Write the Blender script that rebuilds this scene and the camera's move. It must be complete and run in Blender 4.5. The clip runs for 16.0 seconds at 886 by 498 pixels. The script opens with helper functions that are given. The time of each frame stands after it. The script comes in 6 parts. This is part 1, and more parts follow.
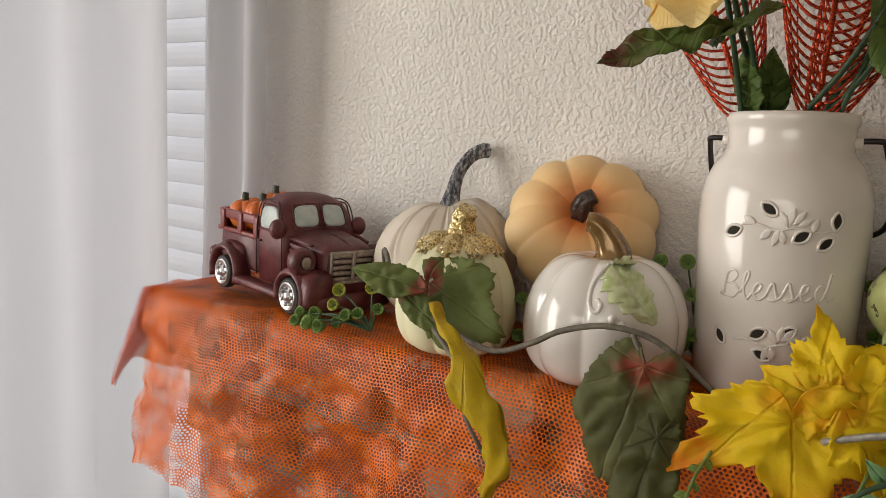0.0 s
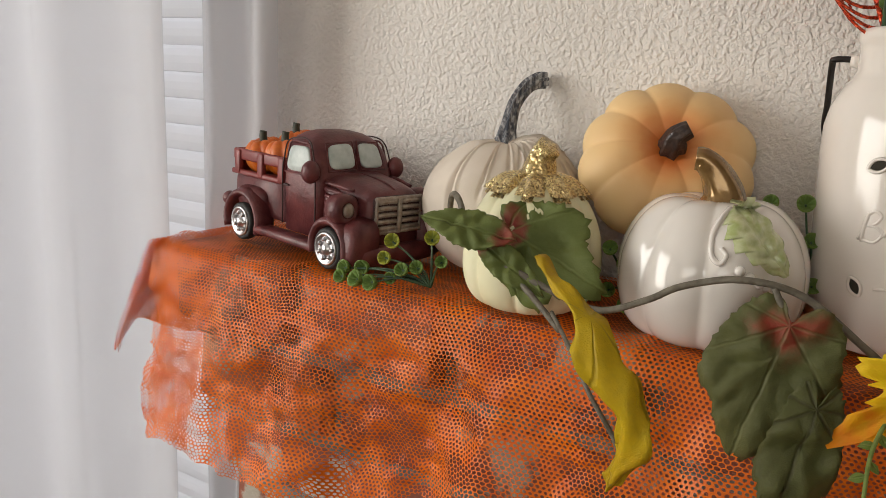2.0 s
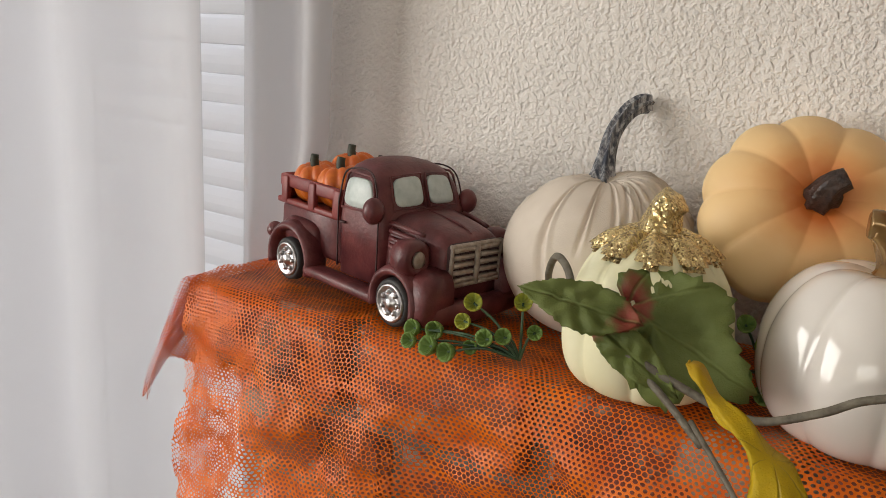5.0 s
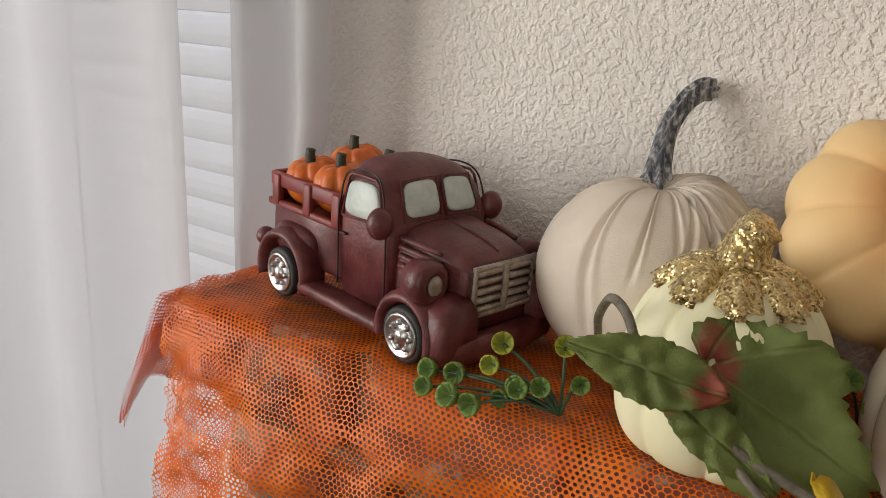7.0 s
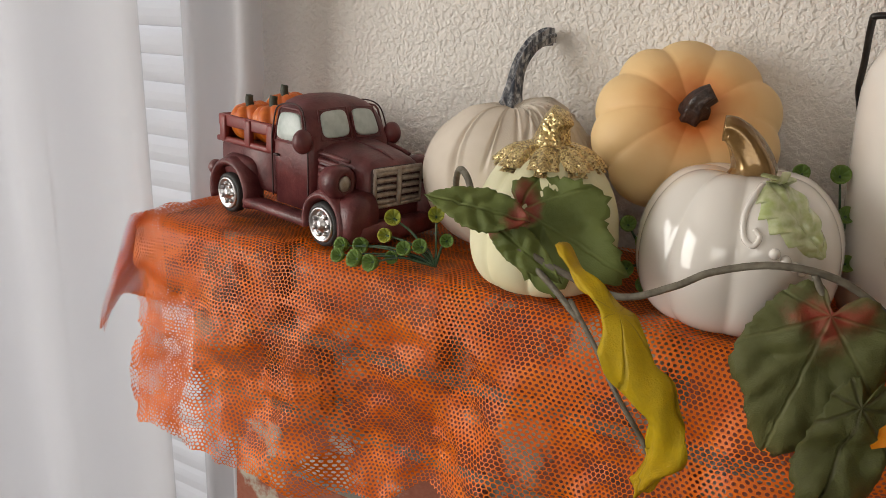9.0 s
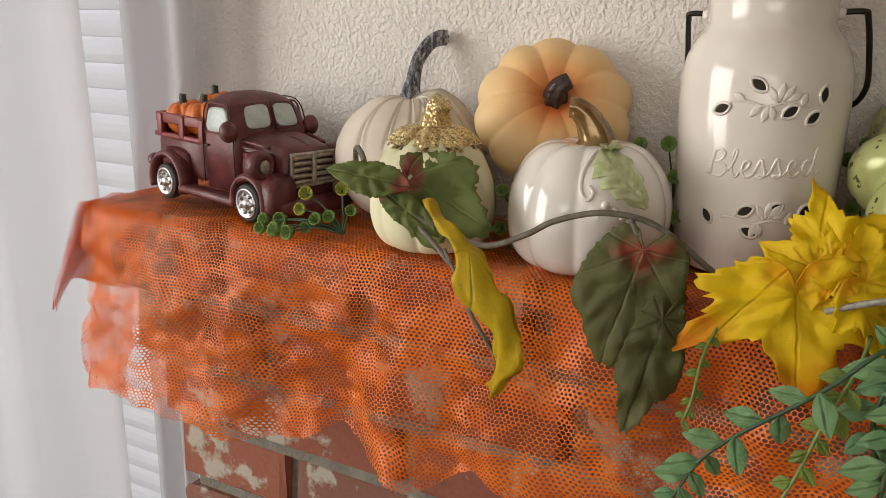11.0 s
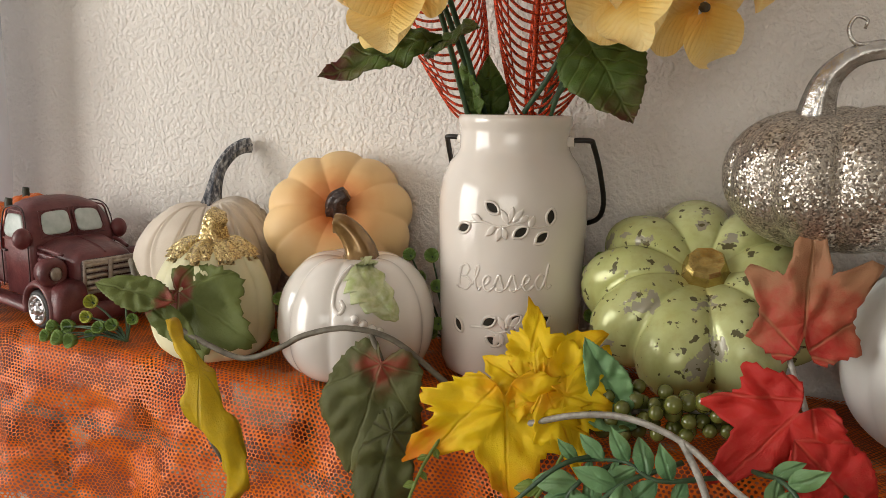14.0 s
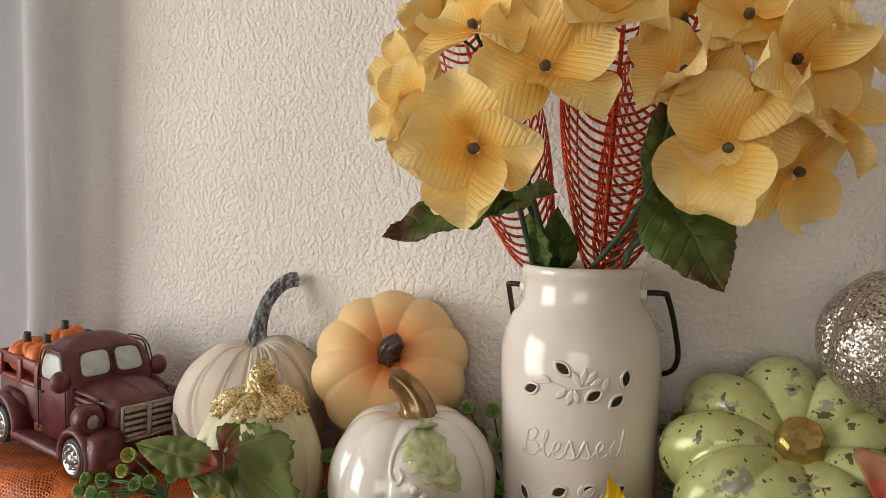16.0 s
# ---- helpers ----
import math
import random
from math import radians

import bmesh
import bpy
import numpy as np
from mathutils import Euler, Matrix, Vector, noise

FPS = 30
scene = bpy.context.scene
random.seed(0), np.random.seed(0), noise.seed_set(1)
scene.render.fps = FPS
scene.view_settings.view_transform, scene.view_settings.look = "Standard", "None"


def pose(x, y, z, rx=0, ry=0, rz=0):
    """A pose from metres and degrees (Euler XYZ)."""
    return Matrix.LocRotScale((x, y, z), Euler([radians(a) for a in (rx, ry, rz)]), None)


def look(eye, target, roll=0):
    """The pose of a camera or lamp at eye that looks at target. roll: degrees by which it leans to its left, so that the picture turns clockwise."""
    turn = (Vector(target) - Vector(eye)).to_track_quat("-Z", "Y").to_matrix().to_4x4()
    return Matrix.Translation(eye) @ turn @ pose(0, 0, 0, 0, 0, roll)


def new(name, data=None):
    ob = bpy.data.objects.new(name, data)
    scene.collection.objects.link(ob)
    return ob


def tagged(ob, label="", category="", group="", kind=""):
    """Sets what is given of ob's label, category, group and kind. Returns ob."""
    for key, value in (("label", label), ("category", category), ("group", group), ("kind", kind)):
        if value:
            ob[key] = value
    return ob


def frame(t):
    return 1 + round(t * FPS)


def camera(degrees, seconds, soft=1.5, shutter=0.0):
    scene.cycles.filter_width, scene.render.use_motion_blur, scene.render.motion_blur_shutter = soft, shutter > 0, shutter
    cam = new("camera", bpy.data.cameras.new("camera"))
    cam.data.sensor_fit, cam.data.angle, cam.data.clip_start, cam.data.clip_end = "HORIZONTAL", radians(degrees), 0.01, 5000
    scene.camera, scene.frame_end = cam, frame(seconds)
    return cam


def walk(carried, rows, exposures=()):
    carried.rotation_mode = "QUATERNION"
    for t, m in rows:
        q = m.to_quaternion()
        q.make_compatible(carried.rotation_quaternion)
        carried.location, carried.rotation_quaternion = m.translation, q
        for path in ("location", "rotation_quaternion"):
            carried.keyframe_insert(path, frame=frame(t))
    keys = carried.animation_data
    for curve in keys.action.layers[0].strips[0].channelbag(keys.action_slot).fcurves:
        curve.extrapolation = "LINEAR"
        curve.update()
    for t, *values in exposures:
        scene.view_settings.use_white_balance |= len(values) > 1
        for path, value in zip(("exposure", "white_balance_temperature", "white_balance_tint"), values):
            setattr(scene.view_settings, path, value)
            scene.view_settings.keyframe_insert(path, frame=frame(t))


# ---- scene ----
from mathutils.bvhtree import BVHTree

cam = camera(60.0, 16.0, soft=0.6)
PATH = [
    (0, (0.014, 0.034, 1.501), (-1.112, 1.662, 1.217), 3.3),
    (0.5, (-0.023, 0.037, 1.502), (-1.086, 1.698, 1.168), 3.2),
    (1, (-0.049, 0.037, 1.492), (-1.077, 1.712, 1.118), 3.1),
    (1.5, (-0.068, 0.044, 1.489), (-1.084, 1.719, 1.086), 3.1),
    (2, (-0.08, 0.052, 1.487), (-1.095, 1.723, 1.068), 3.1),
    (2.5, (-0.092, 0.052, 1.484), (-1.115, 1.718, 1.062), 3.1),
    (3, (-0.095, 0.045, 1.496), (-1.121, 1.709, 1.075), 3.0),
    (3.5, (-0.097, 0.036, 1.503), (-1.123, 1.7, 1.079), 3.0),
    (4, (-0.087, 0.039, 1.494), (-1.115, 1.699, 1.063), 3.0),
    (4.5, (-0.118, 0.066, 1.5), (-1.162, 1.713, 1.053), 3.4),
    (5, (-0.156, 0.105, 1.509), (-1.215, 1.736, 1.04), 3.9),
    (5.2, (-0.169, 0.119, 1.513), (-1.235, 1.742, 1.032), 4.2),
    (7.3, (-0.206, 0.168, 1.519), (-1.258, 1.766, 0.937), 3.6),
    (7.5, (-0.192, 0.155, 1.515), (-1.231, 1.761, 0.93), 3.5),
    (8, (-0.159, 0.118, 1.502), (-1.168, 1.744, 0.921), 3.1),
    (8.5, (-0.13, 0.097, 1.498), (-1.113, 1.743, 0.927), 2.7),
    (9, (-0.107, 0.076, 1.499), (-1.07, 1.735, 0.936), 2.4),
    (9.2, (-0.097, 0.07, 1.495), (-1.064, 1.733, 0.948), 2.2),
    (11.3, (-0.023, 0.022, 1.494), (-0.891, 1.742, 0.959), 1.5),
    (11.5, (-0.015, 0.021, 1.493), (-0.873, 1.747, 0.957), 1.6),
    (12, (0.008, 0.021, 1.49), (-0.814, 1.766, 0.96), 1.6),
    (12.5, (0.036, 0.03, 1.491), (-0.747, 1.796, 0.975), 1.8),
    (13, (0.055, 0.035, 1.499), (-0.697, 1.824, 1.017), 1.9),
    (13.5, (0.061, 0.044, 1.516), (-0.674, 1.853, 1.082), 2.0),
    (14, (0.063, 0.052, 1.532), (-0.675, 1.873, 1.16), 2.1),
    (14.5, (0.056, 0.046, 1.539), (-0.699, 1.873, 1.235), 2.1),
    (15, (0.034, 0.053, 1.55), (-0.745, 1.879, 1.306), 2.0),
    (15.5, (0.028, 0.061, 1.561), (-0.771, 1.885, 1.366), 2.0),
    (16, (0.027, 0.073, 1.57), (-0.783, 1.894, 1.405), 2.0),
]
walk(cam, [(t, look(eye, target, roll)) for t, eye, target, roll in PATH], [(0, 0.0), (5, 0.0), (9, -0.04), (11.5, 0.15), (13.5, 0.25), (16, 0.13)])

# ---------------- light ----------------
world = bpy.data.worlds.new("sky")
scene.world = world
world.use_nodes = True
wn = world.node_tree
sky = wn.nodes.new("ShaderNodeTexSky")
sky.sky_type, sky.sun_disc = "NISHITA", False
sky.sun_elevation, sky.sun_rotation = radians(42), radians(-70)
wn.links.new(sky.outputs[0], wn.nodes["Background"].inputs[0])
wn.nodes["Background"].inputs[1].default_value = 0.12


def area(name, m, sx, sy, watts, colour):
    d = bpy.data.lights.new(name, "AREA")
    d.shape, d.size, d.size_y, d.energy, d.color = "RECTANGLE", sx, sy, watts, colour
    ob = new(name, d)
    ob.matrix_basis = m
    return ob


# daylight in the openings of the windows: beside the fireplace, in the side wall, and across the room
area("window_light", look((-1.24, 0.74, 1.45), (-1.24, -0.3, 1.40)), 1.1, 1.5, 3.6, (0.95, 0.96, 1.0))
area("side_window_light", look((-1.93, -0.85, 1.60), (-0.2, 0.2, 1.35)), 1.3, 1.2, 32.5, (1.0, 0.955, 0.885))
area("room_window_light", look((0.5, -2.66, 1.75), (0.0, 0.5, 1.35)), 1.6, 1.0, 13.5, (1.0, 0.92, 0.80))

# ---------------- materials ----------------


def nodes_of(name):
    m = bpy.data.materials.new(name)
    m.use_nodes = True
    t = m.node_tree
    return m, t, t.nodes["Principled BSDF"]


def add(t, kind, **values):
    n = t.nodes.new(kind)
    for k, v in values.items():
        n.inputs[k.replace("_", " ")].default_value = v
    return n


def ramp(t, fac, stops):
    n = t.nodes.new("ShaderNodeValToRGB")
    e = n.color_ramp.elements
    while len(e) < len(stops):
        e.new(0.5)
    for s, (p, c) in zip(e, stops):
        s.position, s.color = p, (*c, 1)
    t.links.new(fac, n.inputs[0])
    return n.outputs[0]


def mix(t, fac, a, b):
    n = t.nodes.new("ShaderNodeMix")
    n.data_type = "RGBA"
    for v, i in ((fac, 0), (a, 6), (b, 7)):
        if isinstance(v, (int, float)):
            n.inputs[i].default_value = v
        elif isinstance(v, tuple):
            n.inputs[i].default_value = (*v, 1)
        else:
            t.links.new(v, n.inputs[i])
    return n.outputs[2]


def math_node(t, op, a, b=0.0):
    n = t.nodes.new("ShaderNodeMath")
    n.operation = op
    for v, i in ((a, 0), (b, 1)):
        if isinstance(v, (int, float)):
            n.inputs[i].default_value = v
        else:
            t.links.new(v, n.inputs[i])
    return n.outputs[0]


def noise_tex(t, co, scale, detail=4.0, rough=0.55):
    n = add(t, "ShaderNodeTexNoise", Scale=scale, Detail=detail, Roughness=rough)
    t.links.new(co, n.inputs["Vector"])
    return n.outputs["Fac"]


def bump(t, bsdf, height, strength=0.3, dist=0.001, before=None):
    n = add(t, "ShaderNodeBump", Strength=strength, Distance=dist)
    t.links.new(height, n.inputs["Height"])
    if before:
        t.links.new(before, n.inputs["Normal"])
    t.links.new(n.outputs[0], bsdf.inputs["Normal"])
    return n.outputs[0]


def coords(t, what="Object"):
    return t.nodes.new("ShaderNodeTexCoord").outputs[what]


def surface(name, a, b, rough=0.6, scale=60.0, relief=0.2, dist=0.0006, metal=0.0, coat=0.0, fine=400.0, spec=0.5, sss=0.0):
    """Two-tone surface: blotches between the colours a and b, fine grain in the relief."""
    m, t, p = nodes_of(name)
    co = coords(t)
    big = noise_tex(t, co, scale)
    small = noise_tex(t, co, fine, 3.0)
    t.links.new(ramp(t, big, [(0.32, a), (0.68, b)]), p.inputs["Base Color"])
    p.inputs["Roughness"].default_value = rough
    p.inputs["Metallic"].default_value = metal
    p.inputs["Coat Weight"].default_value = coat
    p.inputs["Coat Roughness"].default_value = 0.06
    p.inputs["Specular IOR Level"].default_value = spec
    if sss:
        p.inputs["Subsurface Weight"].default_value = sss
        p.inputs["Subsurface Radius"].default_value = (0.004, 0.003, 0.002)
    bump(t, p, math_node(t, "ADD", math_node(t, "MULTIPLY", big, 0.4), small), relief, dist)
    return m


def streaked(name, dark, pale, rough=0.5):
    """Ridged stem paint, streaked along its length."""
    m, t, p = nodes_of(name)
    co = coords(t)
    mp = t.nodes.new("ShaderNodeMapping")
    mp.inputs["Scale"].default_value = (1.0, 1.0, 0.05)
    t.links.new(co, mp.inputs["Vector"])
    streak = noise_tex(t, mp.outputs[0], 330.0, 3.0, 0.6)
    fleck = noise_tex(t, co, 520.0, 2.0)
    k = math_node(t, "ADD", math_node(t, "MULTIPLY", streak, 0.93), math_node(t, "MULTIPLY", fleck, 0.07))
    t.links.new(ramp(t, k, [(0.40, dark), (0.52, tuple((a + b) / 2.6 for a, b in zip(dark, pale))), (0.62, pale)]), p.inputs["Base Color"])
    p.inputs["Roughness"].default_value = rough
    bump(t, p, k, 0.8, 0.001)
    return m


def plaster():
    m, t, p = nodes_of("textured_plaster")
    co = coords(t)
    mp = t.nodes.new("ShaderNodeMapping")
    mp.inputs["Scale"].default_value = (1.0, 1.0, 0.9)
    mp.inputs["Rotation"].default_value = (0, radians(28), 0)
    t.links.new(co, mp.inputs["Vector"])
    dabs = noise_tex(t, mp.outputs[0], 330.0, 2.0, 0.5)
    lumps = ramp(t, dabs, [(0.36, (0, 0, 0)), (0.62, (1, 1, 1))])
    fine = noise_tex(t, co, 700.0, 2.0)
    broad = noise_tex(t, co, 9.0, 3.0)
    t.links.new(ramp(t, broad, [(0.3, (0.75, 0.712, 0.67)), (0.7, (0.81, 0.772, 0.73))]), p.inputs["Base Color"])
    p.inputs["Roughness"].default_value = 0.75
    p.inputs["Specular IOR Level"].default_value = 0.3
    h = math_node(t, "ADD", lumps, math_node(t, "MULTIPLY", fine, 0.25))
    bump(t, p, h, 0.8, 0.0011)
    return m


def glitter(name, base, bright, dense=1.0):
    m, t, p = nodes_of(name)
    co = coords(t)
    v = add(t, "ShaderNodeTexVoronoi", Scale=1150.0)
    t.links.new(co, v.inputs["Vector"])
    sep = t.nodes.new("ShaderNodeSeparateColor")
    t.links.new(v.outputs["Color"], sep.inputs[0])
    t.links.new(ramp(t, sep.outputs[0], [(0.0, base), (0.55, bright), (1.0, tuple(min(1, c * 1.5) for c in bright))]), p.inputs["Base Color"])
    p.inputs["Metallic"].default_value = 0.85
    p.inputs["Roughness"].default_value = 0.28
    geo = t.nodes.new("ShaderNodeNewGeometry")
    vm = t.nodes.new("ShaderNodeVectorMath")
    vm.operation = "SUBTRACT"
    vm.inputs[1].default_value = (0.5, 0.5, 0.5)
    t.links.new(v.outputs["Color"], vm.inputs[0])
    sc = t.nodes.new("ShaderNodeVectorMath")
    sc.operation = "SCALE"
    sc.inputs["Scale"].default_value = 1.1 * dense
    t.links.new(vm.outputs[0], sc.inputs[0])
    ad = t.nodes.new("ShaderNodeVectorMath")
    t.links.new(geo.outputs["Normal"], ad.inputs[0])
    t.links.new(sc.outputs[0], ad.inputs[1])
    no = t.nodes.new("ShaderNodeVectorMath")
    no.operation = "NORMALIZE"
    t.links.new(ad.outputs[0], no.inputs[0])
    t.links.new(no.outputs[0], p.inputs["Normal"])
    return m


def leaf_material(name, stops, reach, vein=(0.25, 0.3, 0.1), rough=0.5, sheen=0.3, back=0.25, veins="palm", spacing=0.42, line=0.0007, marked=0.4, vary=None):
    """Leaf cloth: colour by the distance from the petiole (stops over reach metres), blotches, light through it."""
    m, t, p = nodes_of(name)
    co = coords(t)
    ln = t.nodes.new("ShaderNodeVectorMath")
    ln.operation = "LENGTH"
    t.links.new(co, ln.inputs[0])
    blot = noise_tex(t, co, 55.0, 4.0)
    d = math_node(t, "ADD", math_node(t, "DIVIDE", ln.outputs["Value"], reach), math_node(t, "MULTIPLY", math_node(t, "SUBTRACT", blot, 0.5), 0.75))
    c = ramp(t, d, stops)
    if vary:
        oi = t.nodes.new("ShaderNodeObjectInfo")
        c = mix(t, math_node(t, "MULTIPLY", oi.outputs["Random"], 0.7), c, vary)
    fine = noise_tex(t, co, 260.0, 3.0)
    c = mix(t, math_node(t, "MULTIPLY", ramp(t, fine, [(0.35, (0, 0, 0)), (0.75, (1, 1, 1))]), 0.22), c, vein)
    xyz = t.nodes.new("ShaderNodeSeparateXYZ")
    t.links.new(co, xyz.inputs[0])
    ax = math_node(t, "ABSOLUTE", xyz.outputs[0])
    if veins == "palm":
        turn = math_node(t, "ARCTAN2", xyz.outputs[0], xyz.outputs[1])
        off = math_node(t, "MULTIPLY", math_node(t, "PINGPONG", math_node(t, "ADD", turn, math_node(t, "MULTIPLY", math_node(t, "SUBTRACT", blot, 0.5), 0.12)), spacing), ln.outputs["Value"])
    else:
        slant = math_node(t, "SUBTRACT", xyz.outputs[1], math_node(t, "MULTIPLY", ax, 0.75))
        off = math_node(t, "MINIMUM", math_node(t, "PINGPONG", slant, spacing), ax)
    groove = t.nodes.new("ShaderNodeMapRange")
    groove.inputs["From Min"].default_value, groove.inputs["From Max"].default_value = line * 0.3, line * 1.6
    groove.inputs["To Min"].default_value, groove.inputs["To Max"].default_value = 1.0, 0.0
    t.links.new(off, groove.inputs["Value"])
    c = mix(t, math_node(t, "MULTIPLY", groove.outputs[0], marked), c, vein)
    t.links.new(c, p.inputs["Base Color"])
    p.inputs["Roughness"].default_value = rough
    p.inputs["Specular IOR Level"].default_value = 0.3
    weave = noise_tex(t, co, 1500.0, 1.0)
    ridge = math_node(t, "MULTIPLY", groove.outputs[0], -5.5 * marked)
    bump(t, p, math_node(t, "ADD", math_node(t, "ADD", math_node(t, "MULTIPLY", blot, 2.5), weave), ridge), min(1.0, sheen * 2), 0.0006)
    tr = t.nodes.new("ShaderNodeBsdfTranslucent")
    t.links.new(c, tr.inputs[0])
    mx = t.nodes.new("ShaderNodeMixShader")
    mx.inputs[0].default_value = back
    t.links.new(p.outputs[0], mx.inputs[1])
    t.links.new(tr.outputs[0], mx.inputs[2])
    t.links.new(mx.outputs[0], t.nodes["Material Output"].inputs[0])
    return m


def vec(t, op, a, b=None, scale=None):
    n = t.nodes.new("ShaderNodeVectorMath")
    n.operation = op
    for v, i in ((a, 0), (b, 1)):
        if isinstance(v, tuple):
            n.inputs[i].default_value = v
        elif v is not None:
            t.links.new(v, n.inputs[i])
    if scale is not None:
        n.inputs["Scale"].default_value = scale
    return n.outputs["Value"] if op in ("DOT_PRODUCT", "LENGTH") else n.outputs["Vector"]


def net_material():
    """Orange hexagonal netting: thick close threads, with leaf-shaped areas of thin open net; the holes are open."""
    m, t, p = nodes_of("orange_netting")
    uv = coords(t, "UV")
    wob = add(t, "ShaderNodeTexNoise", Scale=45.0, Detail=2.0)
    t.links.new(uv, wob.inputs["Vector"])
    bent = vec(t, "ADD", uv, vec(t, "SCALE", vec(t, "SUBTRACT", wob.outputs["Color"], (0.5, 0.5, 0.5)), scale=0.0042))
    # distance to the threads of a hexagonal net of 3 mm
    q = vec(t, "MULTIPLY", bent, (1 / 0.0030, 1 / 0.0026, 0.0))
    tall = 3 ** 0.5
    a = vec(t, "SUBTRACT", vec(t, "MODULO", vec(t, "ADD", q, (2000.0, 2000.0 * tall, 0.0)), (1.0, tall, 1.0)), (0.5, tall / 2, 0.0))
    b = vec(t, "SUBTRACT", vec(t, "MODULO", vec(t, "ADD", q, (2000.5, 2000.5 * tall, 0.0)), (1.0, tall, 1.0)), (0.5, tall / 2, 0.0))

    def hexagon(v):
        w = vec(t, "ABSOLUTE", v)
        return math_node(t, "MAXIMUM", vec(t, "DOT_PRODUCT", w, (1.0, 0.0, 0.0)), vec(t, "DOT_PRODUCT", w, (0.5, tall / 2, 0.0)))

    edge = math_node(t, "SUBTRACT", 0.5, math_node(t, "MINIMUM", hexagon(a), hexagon(b)))

    def leaves(turn, stretch, size, reach, shift):
        mp = t.nodes.new("ShaderNodeMapping")
        mp.inputs["Rotation"].default_value = (0, 0, radians(turn))
        mp.inputs["Scale"].default_value = (1.0, stretch, 1.0)
        mp.inputs["Location"].default_value = (shift, shift * 0.7, 0)
        wn2 = add(t, "ShaderNodeTexNoise", Scale=38.0, Detail=3.0)
        t.links.new(uv, wn2.inputs["Vector"])
        t.links.new(vec(t, "ADD", uv, vec(t, "SCALE", wn2.outputs["Color"], scale=0.030)), mp.inputs["Vector"])
        v = t.nodes.new("ShaderNodeTexVoronoi")
        v.voronoi_dimensions = "2D"
        v.inputs["Scale"].default_value = size
        t.links.new(mp.outputs[0], v.inputs["Vector"])
        return ramp(t, v.outputs["Distance"], [(reach - 0.05, (1, 1, 1)), (reach + 0.07, (0, 0, 0))])

    open_net = math_node(t, "MAXIMUM", leaves(38, 2.3, 20.0, 0.29, 0.0), leaves(-52, 2.0, 17.0, 0.25, 3.7))
    uneven = noise_tex(t, uv, 90.0, 2.0)
    dense_w = math_node(t, "ADD", 0.18, math_node(t, "MULTIPLY", uneven, 0.08))
    thread = math_node(t, "ADD", math_node(t, "MULTIPLY", open_net, 0.105), math_node(t, "MULTIPLY", math_node(t, "SUBTRACT", 1.0, open_net), dense_w))
    alpha = math_node(t, "LESS_THAN", edge, thread)
    fold = noise_tex(t, uv, 60.0, 3.0)
    c = ramp(t, fold, [(0.3, (0.68, 0.115, 0.004)), (0.7, (0.88, 0.20, 0.007))])
    t.links.new(c, p.inputs["Base Color"])
    p.inputs["Roughness"].default_value = 0.42
    p.inputs["Specular IOR Level"].default_value = 0.35
    bump(t, p, edge, 0.6, 0.0006)
    tl = t.nodes.new("ShaderNodeBsdfTranslucent")
    t.links.new(c, tl.inputs[0])
    m1 = t.nodes.new("ShaderNodeMixShader")
    m1.inputs[0].default_value = 0.15
    t.links.new(p.outputs[0], m1.inputs[1])
    t.links.new(tl.outputs[0], m1.inputs[2])
    tp = t.nodes.new("ShaderNodeBsdfTransparent")
    m2 = t.nodes.new("ShaderNodeMixShader")
    t.links.new(alpha, m2.inputs[0])
    t.links.new(tp.outputs[0], m2.inputs[1])
    t.links.new(m1.outputs[0], m2.inputs[2])
    t.links.new(m2.outputs[0], t.nodes["Material Output"].inputs[0])
    return m


def sheer_material():
    m, t, p = nodes_of("sheer_white_voile")
    co = coords(t)
    p.inputs["Base Color"].default_value = (0.66, 0.66, 0.69, 1)
    p.inputs["Roughness"].default_value = 0.8
    weave = noise_tex(t, co, 600.0, 2.0)
    bump(t, p, weave, 0.08, 0.0004)
    tl = add(t, "ShaderNodeBsdfTranslucent")
    tl.inputs[0].default_value = (0.80, 0.80, 0.82, 1)
    a = t.nodes.new("ShaderNodeMixShader")
    a.inputs[0].default_value = 0.42
    t.links.new(p.outputs[0], a.inputs[1])
    t.links.new(tl.outputs[0], a.inputs[2])
    tp = t.nodes.new("ShaderNodeBsdfTransparent")
    b = t.nodes.new("ShaderNodeMixShader")
    b.inputs[0].default_value = 0.74
    t.links.new(tp.outputs[0], b.inputs[1])
    t.links.new(a.outputs[0], b.inputs[2])
    t.links.new(b.outputs[0], t.nodes["Material Output"].inputs[0])
    return m


def slat_material():
    """White plastic slat that lets some daylight through."""
    m, t, p = nodes_of("blind_slat_white")
    c = ramp(t, noise_tex(t, coords(t), 10.0), [(0.3, (0.80, 0.80, 0.81)), (0.7, (0.86, 0.86, 0.87))])
    t.links.new(c, p.inputs["Base Color"])
    p.inputs["Roughness"].default_value = 0.45
    tl = t.nodes.new("ShaderNodeBsdfTranslucent")
    t.links.new(c, tl.inputs[0])
    mx = t.nodes.new("ShaderNodeMixShader")
    mx.inputs[0].default_value = 0.45
    t.links.new(p.outputs[0], mx.inputs[1])
    t.links.new(tl.outputs[0], mx.inputs[2])
    t.links.new(mx.outputs[0], t.nodes["Material Output"].inputs[0])
    return m


